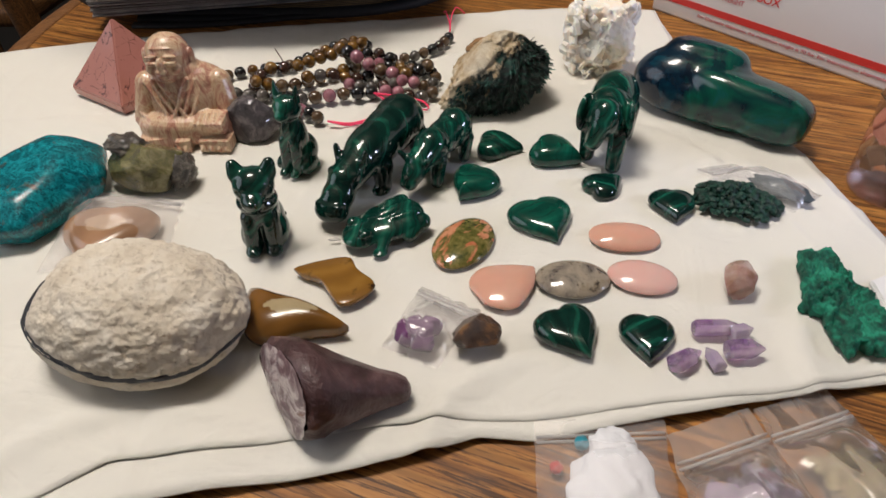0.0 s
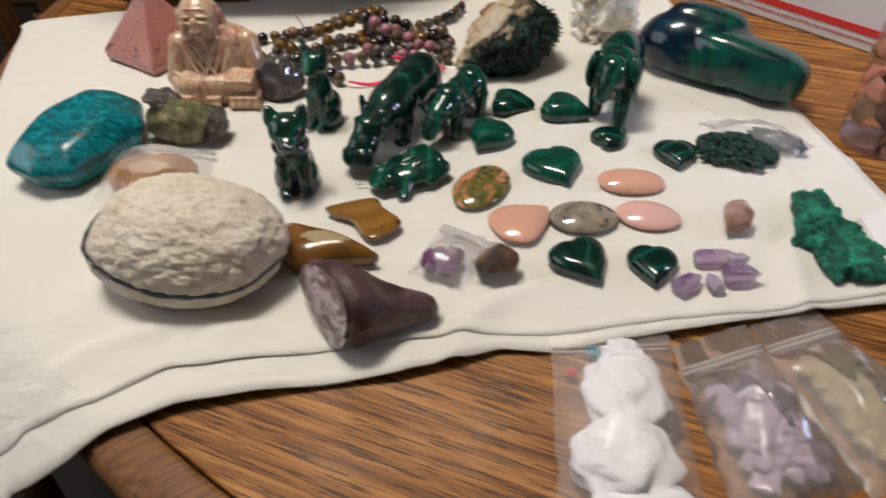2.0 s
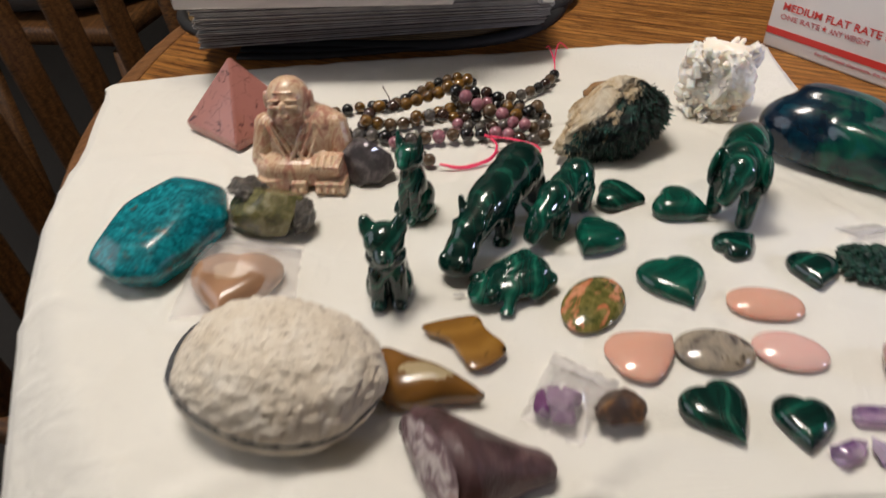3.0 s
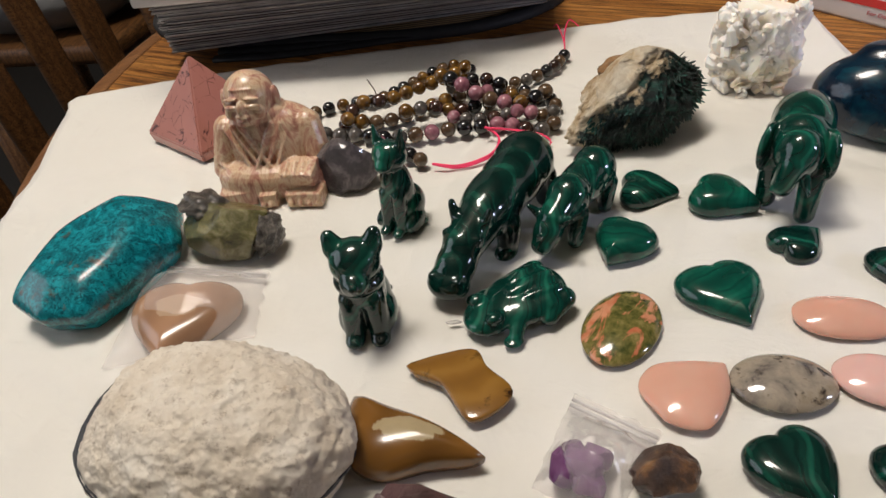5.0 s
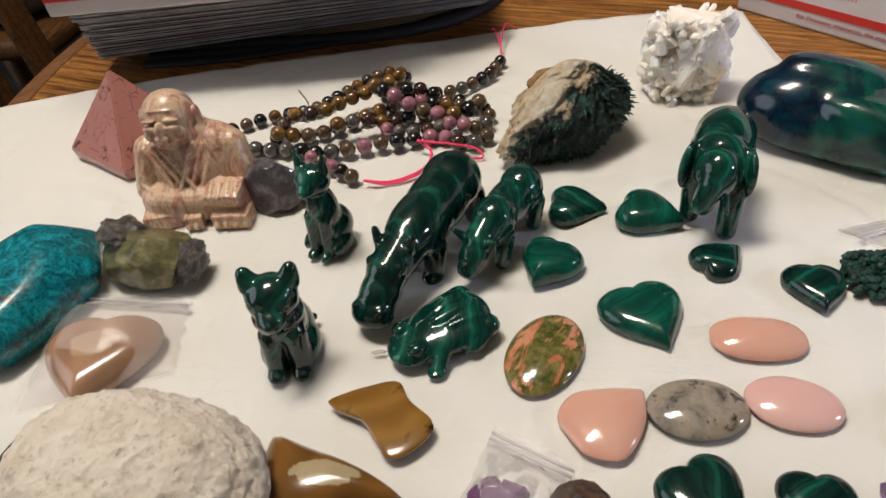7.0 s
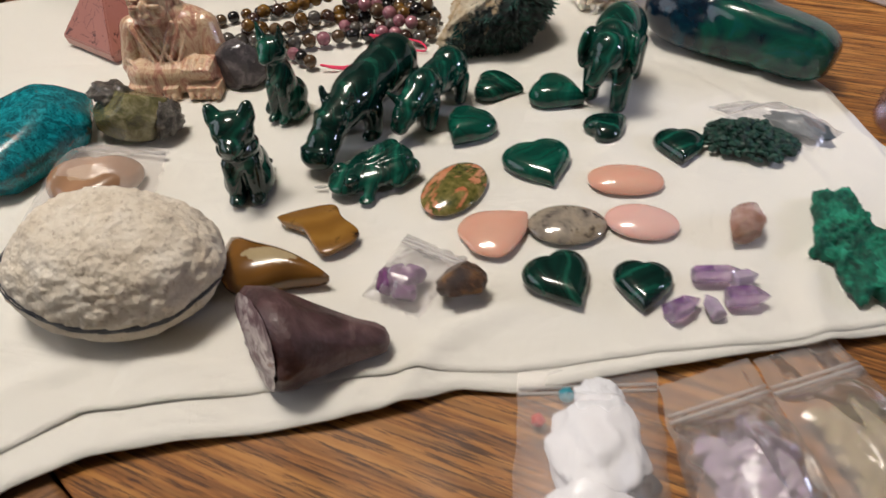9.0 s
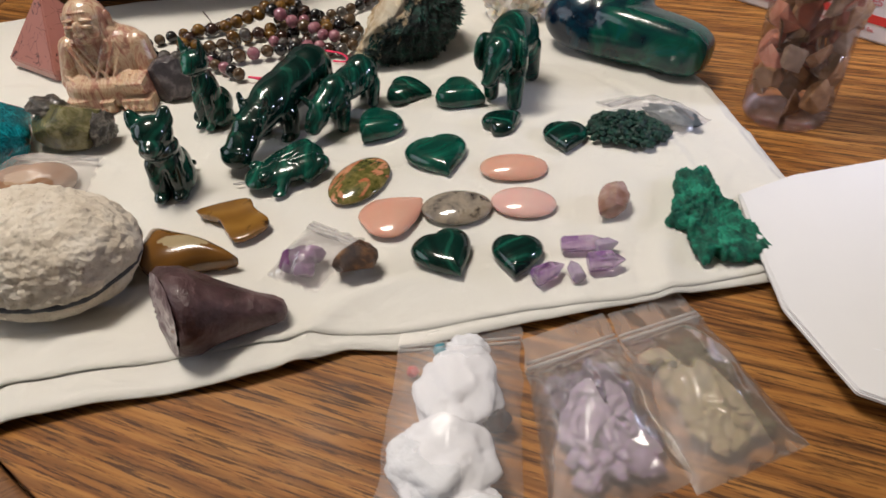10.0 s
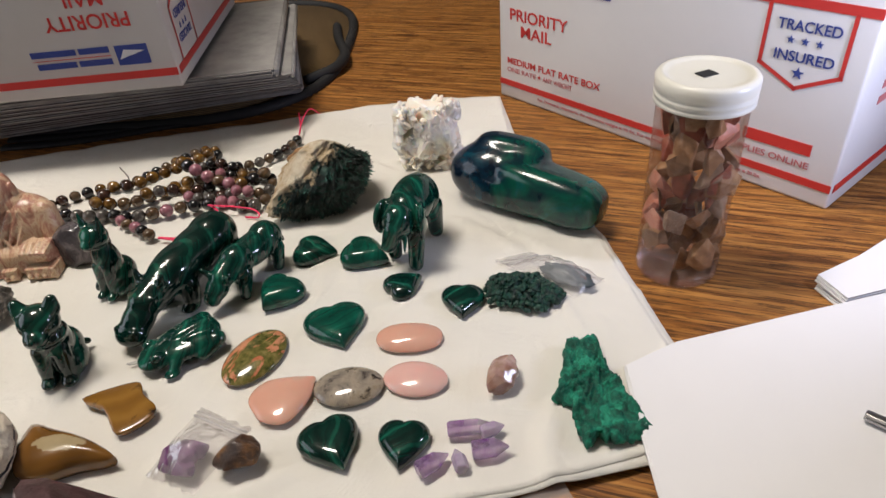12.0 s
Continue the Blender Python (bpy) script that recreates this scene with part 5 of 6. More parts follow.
malachite_slab()


def mossy_malachite():
    root = empty("botryoidal_malachite", pose(0.1690, 0.3930, 0, 0, 0, -18), "dark green mossy malachite chunk beside a small bag", "rough stone")
    mt = fibrous_malachite()
    part("bed", rock((0.042, 0.026, 0.0085), 51, 4, 0.3, 2.4, 0.16, 0.8), mt, root)
    rnd = random.Random(3)
    tufts = []
    for k in range(620):
        a, r = rnd.uniform(0, math.tau), math.sqrt(rnd.random())
        edge = 1 + 0.35 * noise.noise(Vector((math.cos(a) * 2, math.sin(a) * 2, 3.0)))
        x, y = 0.0205 * r * edge * math.cos(a), 0.0135 * r * edge * math.sin(a)
        b = bmesh.new()
        bmesh.ops.create_icosphere(b, subdivisions=1, radius=rnd.uniform(0.0008, 0.0021))
        skew = Euler((rnd.uniform(0, 6), rnd.uniform(0, 6), 0)).to_matrix().to_4x4() @ Matrix.Diagonal((rnd.uniform(0.7, 1.4), rnd.uniform(0.7, 1.2), 1, 1))
        b.transform(skew)
        tufts.append((b, Matrix.Translation((x, y, 0.0020 + 0.0085 * (1 - r ** 2.5) * rnd.uniform(0.7, 1.0) * (1 + 0.6 * noise.noise(Vector((x * 140, y * 140, 1.0))))))))
    tagged(part("moss_tuft", join(tufts), mt, root, smooth=False), kind="stuff")


mossy_malachite()


def loose_crystals():
    for x, y, l, r, turn, mt, seed, lab in (
            (0.1285, 0.3030, 0.024, 0.0042, 4, AMETHYST, 1, "pale purple amethyst point, clear"), (0.1385, 0.2915, 0.017, 0.0050, 6, AMETHYST, 2, "deep purple amethyst point, clear"),
            (0.1165, 0.2830, 0.016, 0.0046, 32, AMETHYST, 3, "purple amethyst point, clear"), (0.1345, 0.2830, 0.012, 0.0036, 105, AMETHYST_PALE, 4, "nearly colourless amethyst chip"), (0.1425, 0.3010, 0.012, 0.0038, 20, AMETHYST_PALE, 6, "pale amethyst chip")):
        ob = part("amethyst_point", crystal(l * 0.90, r * 0.92, 0.38, 6, seed), mt, m=pose(x, y, r * 0.76, 0, 0, turn), smooth=False)
        tagged(ob, lab + " on the cloth", "crystal", "loose amethyst points")
    for k, (x, y, s) in enumerate(((0.0005, -0.0005, 1.0), (0.0045, 0.003, 0.9), (-0.0050, -0.001, 0.95), (0.0020, -0.005, 0.85), (-0.001, 0.006, 0.7))):
        ob = part("bagged_amethyst", rock((0.0140 * s, 0.0115 * s, 0.0085 * s), 60 + k, 3, 0.15, 2, 0.05, 0.8, 6), AMETHYST_BAG, m=pose(0.0180 + x, 0.2935 + y, 0.0010, 0, 0, 40 * k), smooth=False)
        tagged(ob, "dark purple amethyst chip inside a small clear bag", "crystal", "bagged amethyst chips")


loose_crystals()


# ---- plastic bags ----
def bag(corners, puff, label, material, seed, zip_in=0.010, z=0.0008, fill=None):
    """A zip bag lying flat. corners: top left, top right, bottom right, bottom left of the bag."""
    root = empty("zip_bag", pose(0, 0, z), label, "plastic bag", "zip bags")
    tl, tr, br, bl = (Vector((*c, 0)) for c in corners)
    n = 36
    shut = min(0.3, (zip_in + 0.004) / (bl - tl).length)

    def at(u, v):
        return tl.lerp(tr, u).lerp(bl.lerp(br, u), v)

    def swell(u, v):
        return (4 * u * (1 - u)) ** 0.8 * max(0, math.sin(math.pi * max(0, (v - shut) / (1 - shut)) ** 0.85)) ** 0.6

    if fill:
        nm, mt, count, size, lab, grp = fill
        rnd = random.Random(seed)
        for k in range(count):
            cu, cv = 0.22 + 0.56 * ((k * 0.618) % 1), 0.34 + 0.54 * (k + 0.5) / count
            p = at(cu, cv)
            hgt = max(0.004, 0.70 * puff * swell(cu, cv))
            dims, key = (size * rnd.uniform(0.8, 1.25), size * rnd.uniform(0.55, 0.85), hgt), 100 + seed * 30 + k
            ob = part(nm, shard(dims, key) if count > 30 else rock(dims, key, 3, 0.14, 1.8, 0.05, 0.8), mt, m=pose(p.x, p.y, z + 0.0003, 0, 0, rnd.uniform(0, 360)), smooth=count <= 30)
            tagged(ob, lab, "crystal", grp)

    for nm, top in (("front_film", True), ("back_film", False)):
        bm = bmesh.new()
        rows = []
        for j in range(n + 1):
            row = []
            for i in range(n + 1):
                u, v = i / n, j / n
                p = at(u, v)
                dome = (4 * u * (1 - u)) ** 0.8 * max(0, math.sin(math.pi * max(0, (v - shut) / (1 - shut)) ** 0.85)) ** 0.6
                wr = noise.noise(Vector((u * 4 + seed, v * 4, seed * 2.0))) + 0.5 * noise.noise(Vector((u * 8 + seed, v * 6 + u * 3, seed * 3.0)))
                p.z = (puff * dome + 0.0011 * wr * (0.35 + dome) + 0.0014) if top else 0.0
                edge = 0.0012 * noise.noise(Vector((v * 8, u * 8, seed)))
                p.x += edge
                p.y += edge
                row.append(bm.verts.new(p))
            rows.append(row)
        for a, b in zip(rows, rows[1:]):
            for i in range(n):
                bm.faces.new((a[i], a[i + 1], b[i + 1], b[i]))
        bmesh.ops.recalc_face_normals(bm, faces=bm.faces[:])
        ob = part(nm, bm, material if top else FILM_BACK, root)
        ob.visible_shadow = False
    h = (bl - tl).length
    v = zip_in / h
    for dv in (0.0, 0.0022 / h):
        pts = [at(u, v + dv) + Vector((0, 0, 0.0019)) for u in (0.01, 0.2, 0.4, 0.6, 0.8, 0.99)]
        part("zip_strip", tube(pts, 0.0006, 6), FILM_MILKY, root)
    return root


bag([(-0.1700, 0.3870), (-0.1130, 0.3800), (-0.1050, 0.3420), (-0.1590, 0.3220)], 0.0140, "small clear zip bag holding a jasper heart", FILM, 3, zip_in=0.006)
jh = part("jasper_heart", cabochon(outline_heart(0.046, 0.044), 0.0115, 0.35, 4.5), JASPER_HEART, m=pose(-0.1365, 0.3470, 0.0012, 0, 0, 6))
tagged(jh, "tan banded jasper heart inside a clear bag", "polished stone")
bag([(0.0165, 0.3225), (0.0430, 0.3090), (0.0270, 0.2775), (0.0040, 0.2870)], 0.0095, "tiny clear bag holding purple amethyst chips", FILM, 5, zip_in=0.003)
bag([(0.1560, 0.4230), (0.1760, 0.4290), (0.2140, 0.4010), (0.1960, 0.3870)], 0.0090, "small clear zip bag of dark grey chips", FILM, 7, zip_in=0.007)
stone("grey_chips", (0.034, 0.018, 0.007), 71, GREY_FILM, 0.1940, 0.4040, -36, "dark grey mineral chips inside a clear bag", z=0.001, rough=0.2, fine=0.08)
bag([(0.0640, 0.2590), (0.1105, 0.2640), (0.1090, 0.1750), (0.0620, 0.1720)], 0.0190, "clear zip bag stuffed with white cotton wool", FILM, 11, zip_in=0.007, z=-0.0045)
bag([(0.1105, 0.2560), (0.1425, 0.2700), (0.1640, 0.2000), (0.1180, 0.1820)], 0.0150, "clear zip bag of pale lavender crystal chips", FILM_HAZY, 13, zip_in=0.012, z=-0.0045, fill=("lavender_chip", LAVENDER, 64, 0.0115, "pale lavender crystal chip inside a clear bag", "lavender chips"))
bag([(0.1440, 0.2690), (0.1740, 0.2810), (0.2010, 0.2130), (0.1620, 0.1950)], 0.0130, "clear zip bag of yellowish crystal chips", FILM_HAZY, 17, zip_in=0.012, z=-0.0045, fill=("yellow_chip", TAN_CHIPS, 60, 0.0110, "yellowish crystal chip inside a clear bag", "yellow chips"))

wool = empty("cotton_wool_wad", pose(0.0860, 0.2120, -0.0042), "white cotton wool wads inside a clear bag", "cotton wool")
for k, (x, y, sx, sy, sz) in enumerate(((0.002, 0.016, 0.032, 0.042, 0.019), (-0.002, -0.012, 0.038, 0.034, 0.020), (0.002, -0.028, 0.036, 0.022, 0.017), (0.004, 0.036, 0.018, 0.018, 0.011))):
    part("wad", rock((sx, sy, sz * 0.86), 80 + k, 5, 0.16, 1.9, 0.045, 0.8), COTTON_WOOL, wool, m=pose(x, y, 0))
for nm, mt, x, y, s in (("teal_bead", TEAL_DOT, 0.0800, 0.2500, 0.006), ("red_bead", RED_DOT, 0.0705, 0.2400, 0.005), ("dark_bead", BEADS["garnet"], 0.1010, 0.2190, 0.011)):
    stone(nm, (s, s, s * 0.7), 90, mt, x, y, 0, nm.replace("_", " ") + " among cotton wool inside a bag", z=-0.0035, category="bead", sub=3)


# ---- bead strand ----
def bead_mesh(r, mt):
    bm = bmesh.new()
    bmesh.ops.create_uvsphere(bm, u_segments=16, v_segments=10, radius=r)
    return mesh_of(bm, mt)


KINDS = {k: bead_mesh(0.0040, mt) for k, mt in BEADS.items()}


def strand(points, mixkeys, seed, label, step=0.0079, grow=1.0):
    root = empty("bead_strand", pose(0, 0, 0), label, "necklace", "bead strands")
    rnd = random.Random(seed)
    pts = smooth_path(points, step * grow)
    for p in pts:
        ob = new("bead", KINDS[rnd.choice(mixkeys)])
        ob.parent = root
        ob.matrix_basis = Matrix.Translation(p) @ Euler((rnd.uniform(0, 6), rnd.uniform(0, 6), rnd.uniform(0, 6))).to_matrix().to_4x4() @ Matrix.Scale(grow * rnd.uniform(0.96, 1.04), 4)
    return root


DARK = ["black", "black", "black", "brown", "garnet", "grey"]
GOLD = ["tiger", "tiger", "tiger", "brown", "garnet"]
MIXED = ["pink", "pink", "black", "tiger", "brown", "grey", "garnet"]
Z1, Z2, Z3 = 0.0040, 0.0108, 0.0170
strand([(-0.1500, 0.5035, Z1), (-0.1450, 0.5150, Z1), (-0.1237, 0.5300, Z1), (-0.0996, 0.5375, Z1), (-0.0860, 0.5540, Z1), (-0.0731, 0.5720, Z1), (-0.0610, 0.5830, Z1), (-0.0510, 0.5820, Z1), (-0.0478, 0.5740, Z1), (-0.0520, 0.5660, Z1)],
       ["black", "black", "brown", "garnet", "tiger"], 2, "strand of black and tiger eye round beads, coiled")
strand([(-0.1481, 0.4995, Z1), (-0.1285, 0.4970, Z1), (-0.1140, 0.4939, Z1), (-0.0980, 0.4936, Z1), (-0.0856, 0.4895, Z1), (-0.0700, 0.4925, Z1), (-0.0495, 0.4989, Z1), (-0.0330, 0.5010, Z1), (-0.0189, 0.5037, Z1), (-0.0100, 0.4975, Z1), (0.0000, 0.4965, Z1), (0.0100, 0.5080, Z1)],
       ["pink", "black", "grey", "brown", "black", "garnet"], 4, "strand of mixed pink, black and grey round beads", grow=1.1)
strand([(-0.1120, 0.5060, Z1), (-0.1060, 0.5180, Z2), (-0.0906, 0.5221, Z2), (-0.0788, 0.5330, Z2), (-0.0649, 0.5458, Z2), (-0.0520, 0.5600, Z2), (-0.0470, 0.5720, Z2)], GOLD, 6, "strand of golden tiger eye round beads in a heap", grow=1.1)
strand([(-0.1080, 0.5000, Z2), (-0.0960, 0.5080, Z1), (-0.0820, 0.5130, Z1), (-0.0700, 0.5230, Z1), (-0.0560, 0.5350, Z1), (-0.0420, 0.5430, Z1)], GOLD, 8, "second strand of tiger eye round beads in the heap", grow=1.1)
strand([(-0.0425, 0.5515, Z1), (-0.0255, 0.5534, Z1), (-0.0152, 0.5560, Z1), (-0.0055, 0.5640, Z1), (0.0044, 0.5760, Z1), (0.0110, 0.5930, Z1)], DARK, 10, "tail of black round beads ending in a pink thread")
strand([(-0.0600, 0.5400, Z3), (-0.0474, 0.5280, Z3), (-0.0321, 0.5220, Z2), (-0.0170, 0.5150, Z2), (-0.0060, 0.5180, Z2), (0.0024, 0.5300, Z2)], MIXED, 12, "strand of pink rhodonite and mixed round beads", grow=1.15)
strand([(-0.0500, 0.5130, Z1), (-0.0380, 0.5090, Z1), (-0.0240, 0.5120, Z1), (-0.0110, 0.5060, Z2), (0.0000, 0.5120, Z1), (0.0070, 0.5200, Z1), (0.0030, 0.5330, Z1), (-0.0100, 0.5370, Z1), (-0.0250, 0.5400, Z1), (-0.0360, 0.5330, Z2)], MIXED, 14, "tangled strand of dark and pink round beads")
strand([(-0.0760, 0.5080, Z2), (-0.0620, 0.5120, Z2), (-0.0480, 0.5200, Z1), (-0.0350, 0.5280, Z1), (-0.0200, 0.5300, Z1), (-0.0080, 0.5270, Z1)], GOLD + MIXED, 18, "strand of mixed brown and pink round beads in the heap", grow=1.05)
strand([(-0.0560, 0.5500, Z1), (-0.0440, 0.5460, Z2), (-0.0300, 0.5440, Z2), (-0.0180, 0.5420, Z1), (-0.0060, 0.5450, Z1)], DARK + ["pink"], 20, "strand of dark round beads crossing the heap")
strand([(-0.0870, 0.4860, Z1), (-0.0800, 0.4800, Z1), (-0.0714, 0.4752, Z1), (-0.0638, 0.4685, Z1), (-0.0570, 0.4651, Z1)], ["black", "pink", "brown"], 16, "short tail of black and pink round beads")
for pts, mt, r in (([(0.0115, 0.5960, 0.004), (0.0105, 0.6130, 0.006), (0.0060, 0.6330, 0.009), (0.0036, 0.6432, 0.004)], THREAD, 0.0005), ([(0.0115, 0.5960, 0.004), (0.0110, 0.6180, 0.008), (0.0140, 0.6390, 0.010), (0.0210, 0.6440, 0.003)], THREAD, 0.0005),
                   ([(-0.0546, 0.4644, 0.003), (-0.0402, 0.4661, 0.001), (-0.0253, 0.4755, 0.002), (-0.0223, 0.4888, 0.004), (-0.0311, 0.4978, 0.006)], THREAD, 0.0007), ([(-0.0546, 0.4644, 0.003), (-0.0410, 0.4640, 0.001), (-0.0263, 0.4735, 0.001), (-0.0203, 0.4858, 0.002)], THREAD, 0.0006),
                   ([(-0.0304, 0.4945, 0.007), (-0.0107, 0.4920, 0.006), (0.0016, 0.4900, 0.004), (0.0049, 0.4856, 0.001), (-0.006, 0.487, 0.001)], THREAD, 0.0006),
                   ([(-0.1000, 0.5350, 0.006), (-0.1010, 0.5370, 0.010), (-0.1045, 0.5380, 0.016), (-0.1050, 0.5380, 0.018)], CORD, 0.0004)):
    ob = part("loose_thread", tube(smooth_path(pts, 0.002), r, 6), mt)
    tagged(ob, "loose neon pink thread end of the bead strand" if mt is THREAD else "short dark cord end of the bead strand", "thread", "thread ends")


# ---- jar ----
def jar():
    root = empty("glass_jar", pose(0.2574, 0.4185, TABLE_Z), "clear glass jar of pink stone chips with a white lid", "jar")
    R, H = 0.0217, 0.109
    n = 48

    def turned(prof):
        bm = bmesh.new()
        rings = [[bm.verts.new((r * math.cos(k * math.tau / n), r * math.sin(k * math.tau / n), z)) for k in range(n)] for r, z in prof]
        for a, b in zip(rings, rings[1:]):
            for k in range(n):
                bm.faces.new((a[k], a[(k + 1) % n], b[(k + 1) % n], b[k]))
        bm.faces.new(rings[0][::-1])
        bm.faces.new(rings[-1])
        bmesh.ops.recalc_face_normals(bm, faces=bm.faces[:])
        return bm

    g = part("glass_body", turned([(R - 0.004, 0), (R - 0.001, 0.0008), (R, 0.003), (R, H - 0.008), (R - 0.0015, H - 0.004), (R - 0.003, H)]), GLASS, root)
    g.visible_shadow = False
    b = part("glass_base", turned([(R - 0.003, 0.0008), (R - 0.0015, 0.002), (R - 0.0015, 0.005), (R - 0.004, 0.0062)]), GLASS, root)
    b.visible_shadow = False
    lid = part("lid", turned([(R + 0.0008, H - 0.009), (R + 0.0018, H - 0.0085), (R + 0.0018, H - 0.007), (R + 0.0010, H - 0.0062), (R + 0.0019, H - 0.0052), (R + 0.0019, H - 0.0035), (R + 0.0011, H - 0.0026), (R + 0.0020, H - 0.0014), (R + 0.0020, H + 0.0034), (R + 0.0008, H + 0.0050), (R - 0.0016, H + 0.0054), (R - 0.0024, H + 0.0046), (R - 0.005, H + 0.0042), (0.004, H + 0.0043)]), LID_WHITE, root, "white enamelled metal screw lid")
    part("sticker", rounded_box(0.0085, 0.0065, 0.0004, 0), STICKER, lid, "small black sticker", pose(-0.001, -0.001, H + 0.0044, 0, 0, 25), smooth=False)
    rnd = random.Random(21)
    for k in range(72):
        z = 0.0100 + 0.0860 * (k + rnd.random()) / 72
        a = rnd.uniform(0, math.tau)
        r = (0.0172 if k % 4 else 0.008) * rnd.uniform(0.85, 1.05)
        s = rnd.uniform(0.016, 0.0215)
        m = pose(0.2574 + r * math.cos(a), 0.4185 + r * math.sin(a), TABLE_Z + z, 0, 0, math.degrees(a)) @ pose(0, 0, 0, rnd.uniform(-25, 25), 90 + rnd.uniform(-30, 30), rnd.uniform(-15, 15))
        bm = shard((s * 1.12, s * rnd.uniform(0.75, 1.05), s * rnd.uniform(0.40, 0.62)), 200 + k)
        bm.transform(Matrix.Translation((0, 0, -s * 0.28)))
        tagged(part("stone_chip", bm, JAR_CHIPS[rnd.choice((0, 1, 2, 1, 3, 1))], m=m, smooth=False), "tumbled pink, tan or grey stone chip inside the jar", "stone chip", "chips in the jar")


jar()


# ---- cartons, papers ----
def star(r, thick):
    return flat_poly([((r if k % 2 == 0 else r * 0.40) * math.sin(k * math.pi / 5), (r if k % 2 == 0 else r * 0.40) * math.cos(k * math.pi / 5)) for k in range(10)], thick)


def bar(root, material, u0, u1, z0, z1, y=-0.0003, name="print_bar", m=None):
    bm = bmesh.new()
    bmesh.ops.create_cube(bm, size=1, matrix=Matrix.Translation(((u0 + u1) / 2, y, (z0 + z1) / 2)) @ Matrix.Diagonal((u1 - u0, 0.0004, z1 - z0, 1)))
    return part(name, bm, material, root, m=m, smooth=False)


def stroke(points, w):
    """A flat printed line of width w along points of the xz plane."""
    bm = bmesh.new()
    for (x0, z0), (x1, z1) in zip(points, points[1:]):
        d = Vector((x1 - x0, z1 - z0)).normalized() * w / 2
        q = [(x0 - d.x - d.y, z0 - d.y + d.x), (x1 + d.x - d.y, z1 + d.y + d.x), (x1 + d.x + d.y, z1 + d.y - d.x), (x0 - d.x + d.y, z0 - d.y - d.x)]
        bm.faces.new([bm.verts.new((x, -0.0005, z)) for x, z in q][::-1])
    return bm


def carton(m, length, depth, height, label, paper):
    root = empty("mailing_carton", m, label, "box", "mailing cartons")
    part("carton_body", rounded_box(length, depth, height, 0.0022, 3), paper, root, m=pose(length / 2, depth / 2, 0))
    return root


face = Vector((0.3677 - 0.1773, 0.4629 - 0.6840))
box = carton(pose(0.1773, 0.6840, TABLE_Z, 0, 0, math.degrees(math.atan2(face.y, face.x))), 0.2855, 0.222, 0.140, "white cardboard mailing carton printed in red and blue", CARD_WHITE)
up = pose(0, -0.0004, 0, 90)


def printed(root, words, size, mt, u, z, width, base=up):
    return letters("lettering", words, size, mt, root, Matrix.Translation((u, 0, z)) @ base, width)


bar(box, INK_RED, 0.0008, 0.2848, 0.0115, 0.0166, name="red_band")
bar(box, INK_RED, 0.0008, 0.2848, 0.1160, 0.1215, name="red_band")
side = bar(box, INK_RED, 0.002, 0.220, 0.0115, 0.0166, name="red_band", m=pose(0.2855, 0, 0, 0, 0, 90))
bar(box, INK_RED, 0.002, 0.220, 0.1160, 0.1215, name="red_band", m=pose(0.2855, 0, 0, 0, 0, 90))
printed(box, "PRIORITY", 0.0130, INK_RED, 0.0125, 0.0690, 0.061)
printed(box, "MAIL", 0.0130, INK_RED, 0.0245, 0.0565, 0.033)
printed(box, "MEDIUM FLAT RATE BOX", 0.0078, INK_RED, 0.0095, 0.0315, 0.0985)
printed(box, "ONE RATE", 0.0056, INK_THIN, 0.0095, 0.0245, 0.0330)
part("print_star", star(0.0022, 0.0003), INK_RED, box, m=pose(0.0465, -0.0002, 0.0266, 90), smooth=False)
printed(box, "ANY WEIGHT", 0.0056, INK_THIN, 0.0505, 0.0245, 0.0310)
printed(box, "For Domestic shipments, the maximum weight is 70 lbs. For international shipments,", 0.0034, INK_THIN, 0.0450, 0.0064, 0.150)
printed(box, "the maximum weight is 20 lbs.", 0.0034, INK_THIN, 0.197, 0.0064, 0.045)
bar(box, INK_BLUE, 0.074, 0.112, 0.0985, 0.1045, name="blue_brand_bar")
bar(box, INK_RED, 0.2245, 0.2680, 0.0310, 0.0385, name="red_brand_bar")
printed(box, "SUPPLIES ONLINE", 0.0060, INK_THIN, 0.2140, 0.0225, 0.0545)
part("shield_outline", stroke([(0.2250, 0.1160), (0.2250, 0.0815), (0.2488, 0.0700), (0.2725, 0.0815), (0.2725, 0.1160)], 0.0024), INK_RED, box, smooth=False)
printed(box, "TRACKED", 0.0085, INK_BLUE, 0.2312, 0.1030, 0.0360)
printed(box, "INSURED", 0.0085, INK_BLUE, 0.2322, 0.0855, 0.0345)
for u in (0.2405, 0.2488, 0.2570):
    part("print_star", star(0.0025, 0.0003), INK_BLUE, box, m=pose(u, -0.0002, 0.0975, 90), smooth=False)
part("print_star", star(0.0038, 0.0003), INK_BLUE, box, m=pose(0.2488, -0.0002, 0.0790, 90), smooth=False)
for z in (0.070, 0.060):
    bar(box, INK_THIN, 0.030, 0.130, z, z + 0.005, m=pose(0.2855, 0, 0, 0, 0, 90))

# ---- second carton on a stack of magazines ----
LBOX = (-0.2595, 0.5650)
lturn = math.degrees(math.atan2(0.5835 - 0.5650, -0.0608 + 0.2595))
lbox = carton(pose(LBOX[0], LBOX[1], 0.0570, 0, 0, lturn), 0.1995, 0.226, 0.140, "worn white mailing carton upside down on magazines", CARD_WORN)
down = pose(0, -0.0004, 0, 90, 0, 0) @ pose(0, 0, 0, 0, 0, 180)
bar(lbox, INK_RED, 0.0008, 0.1988, 0.0090, 0.0145, name="red_band")
bar(lbox, INK_RED, 0.002, 0.224, 0.0090, 0.0145, name="red_band", m=pose(0.1995, 0, 0, 0, 0, 90))
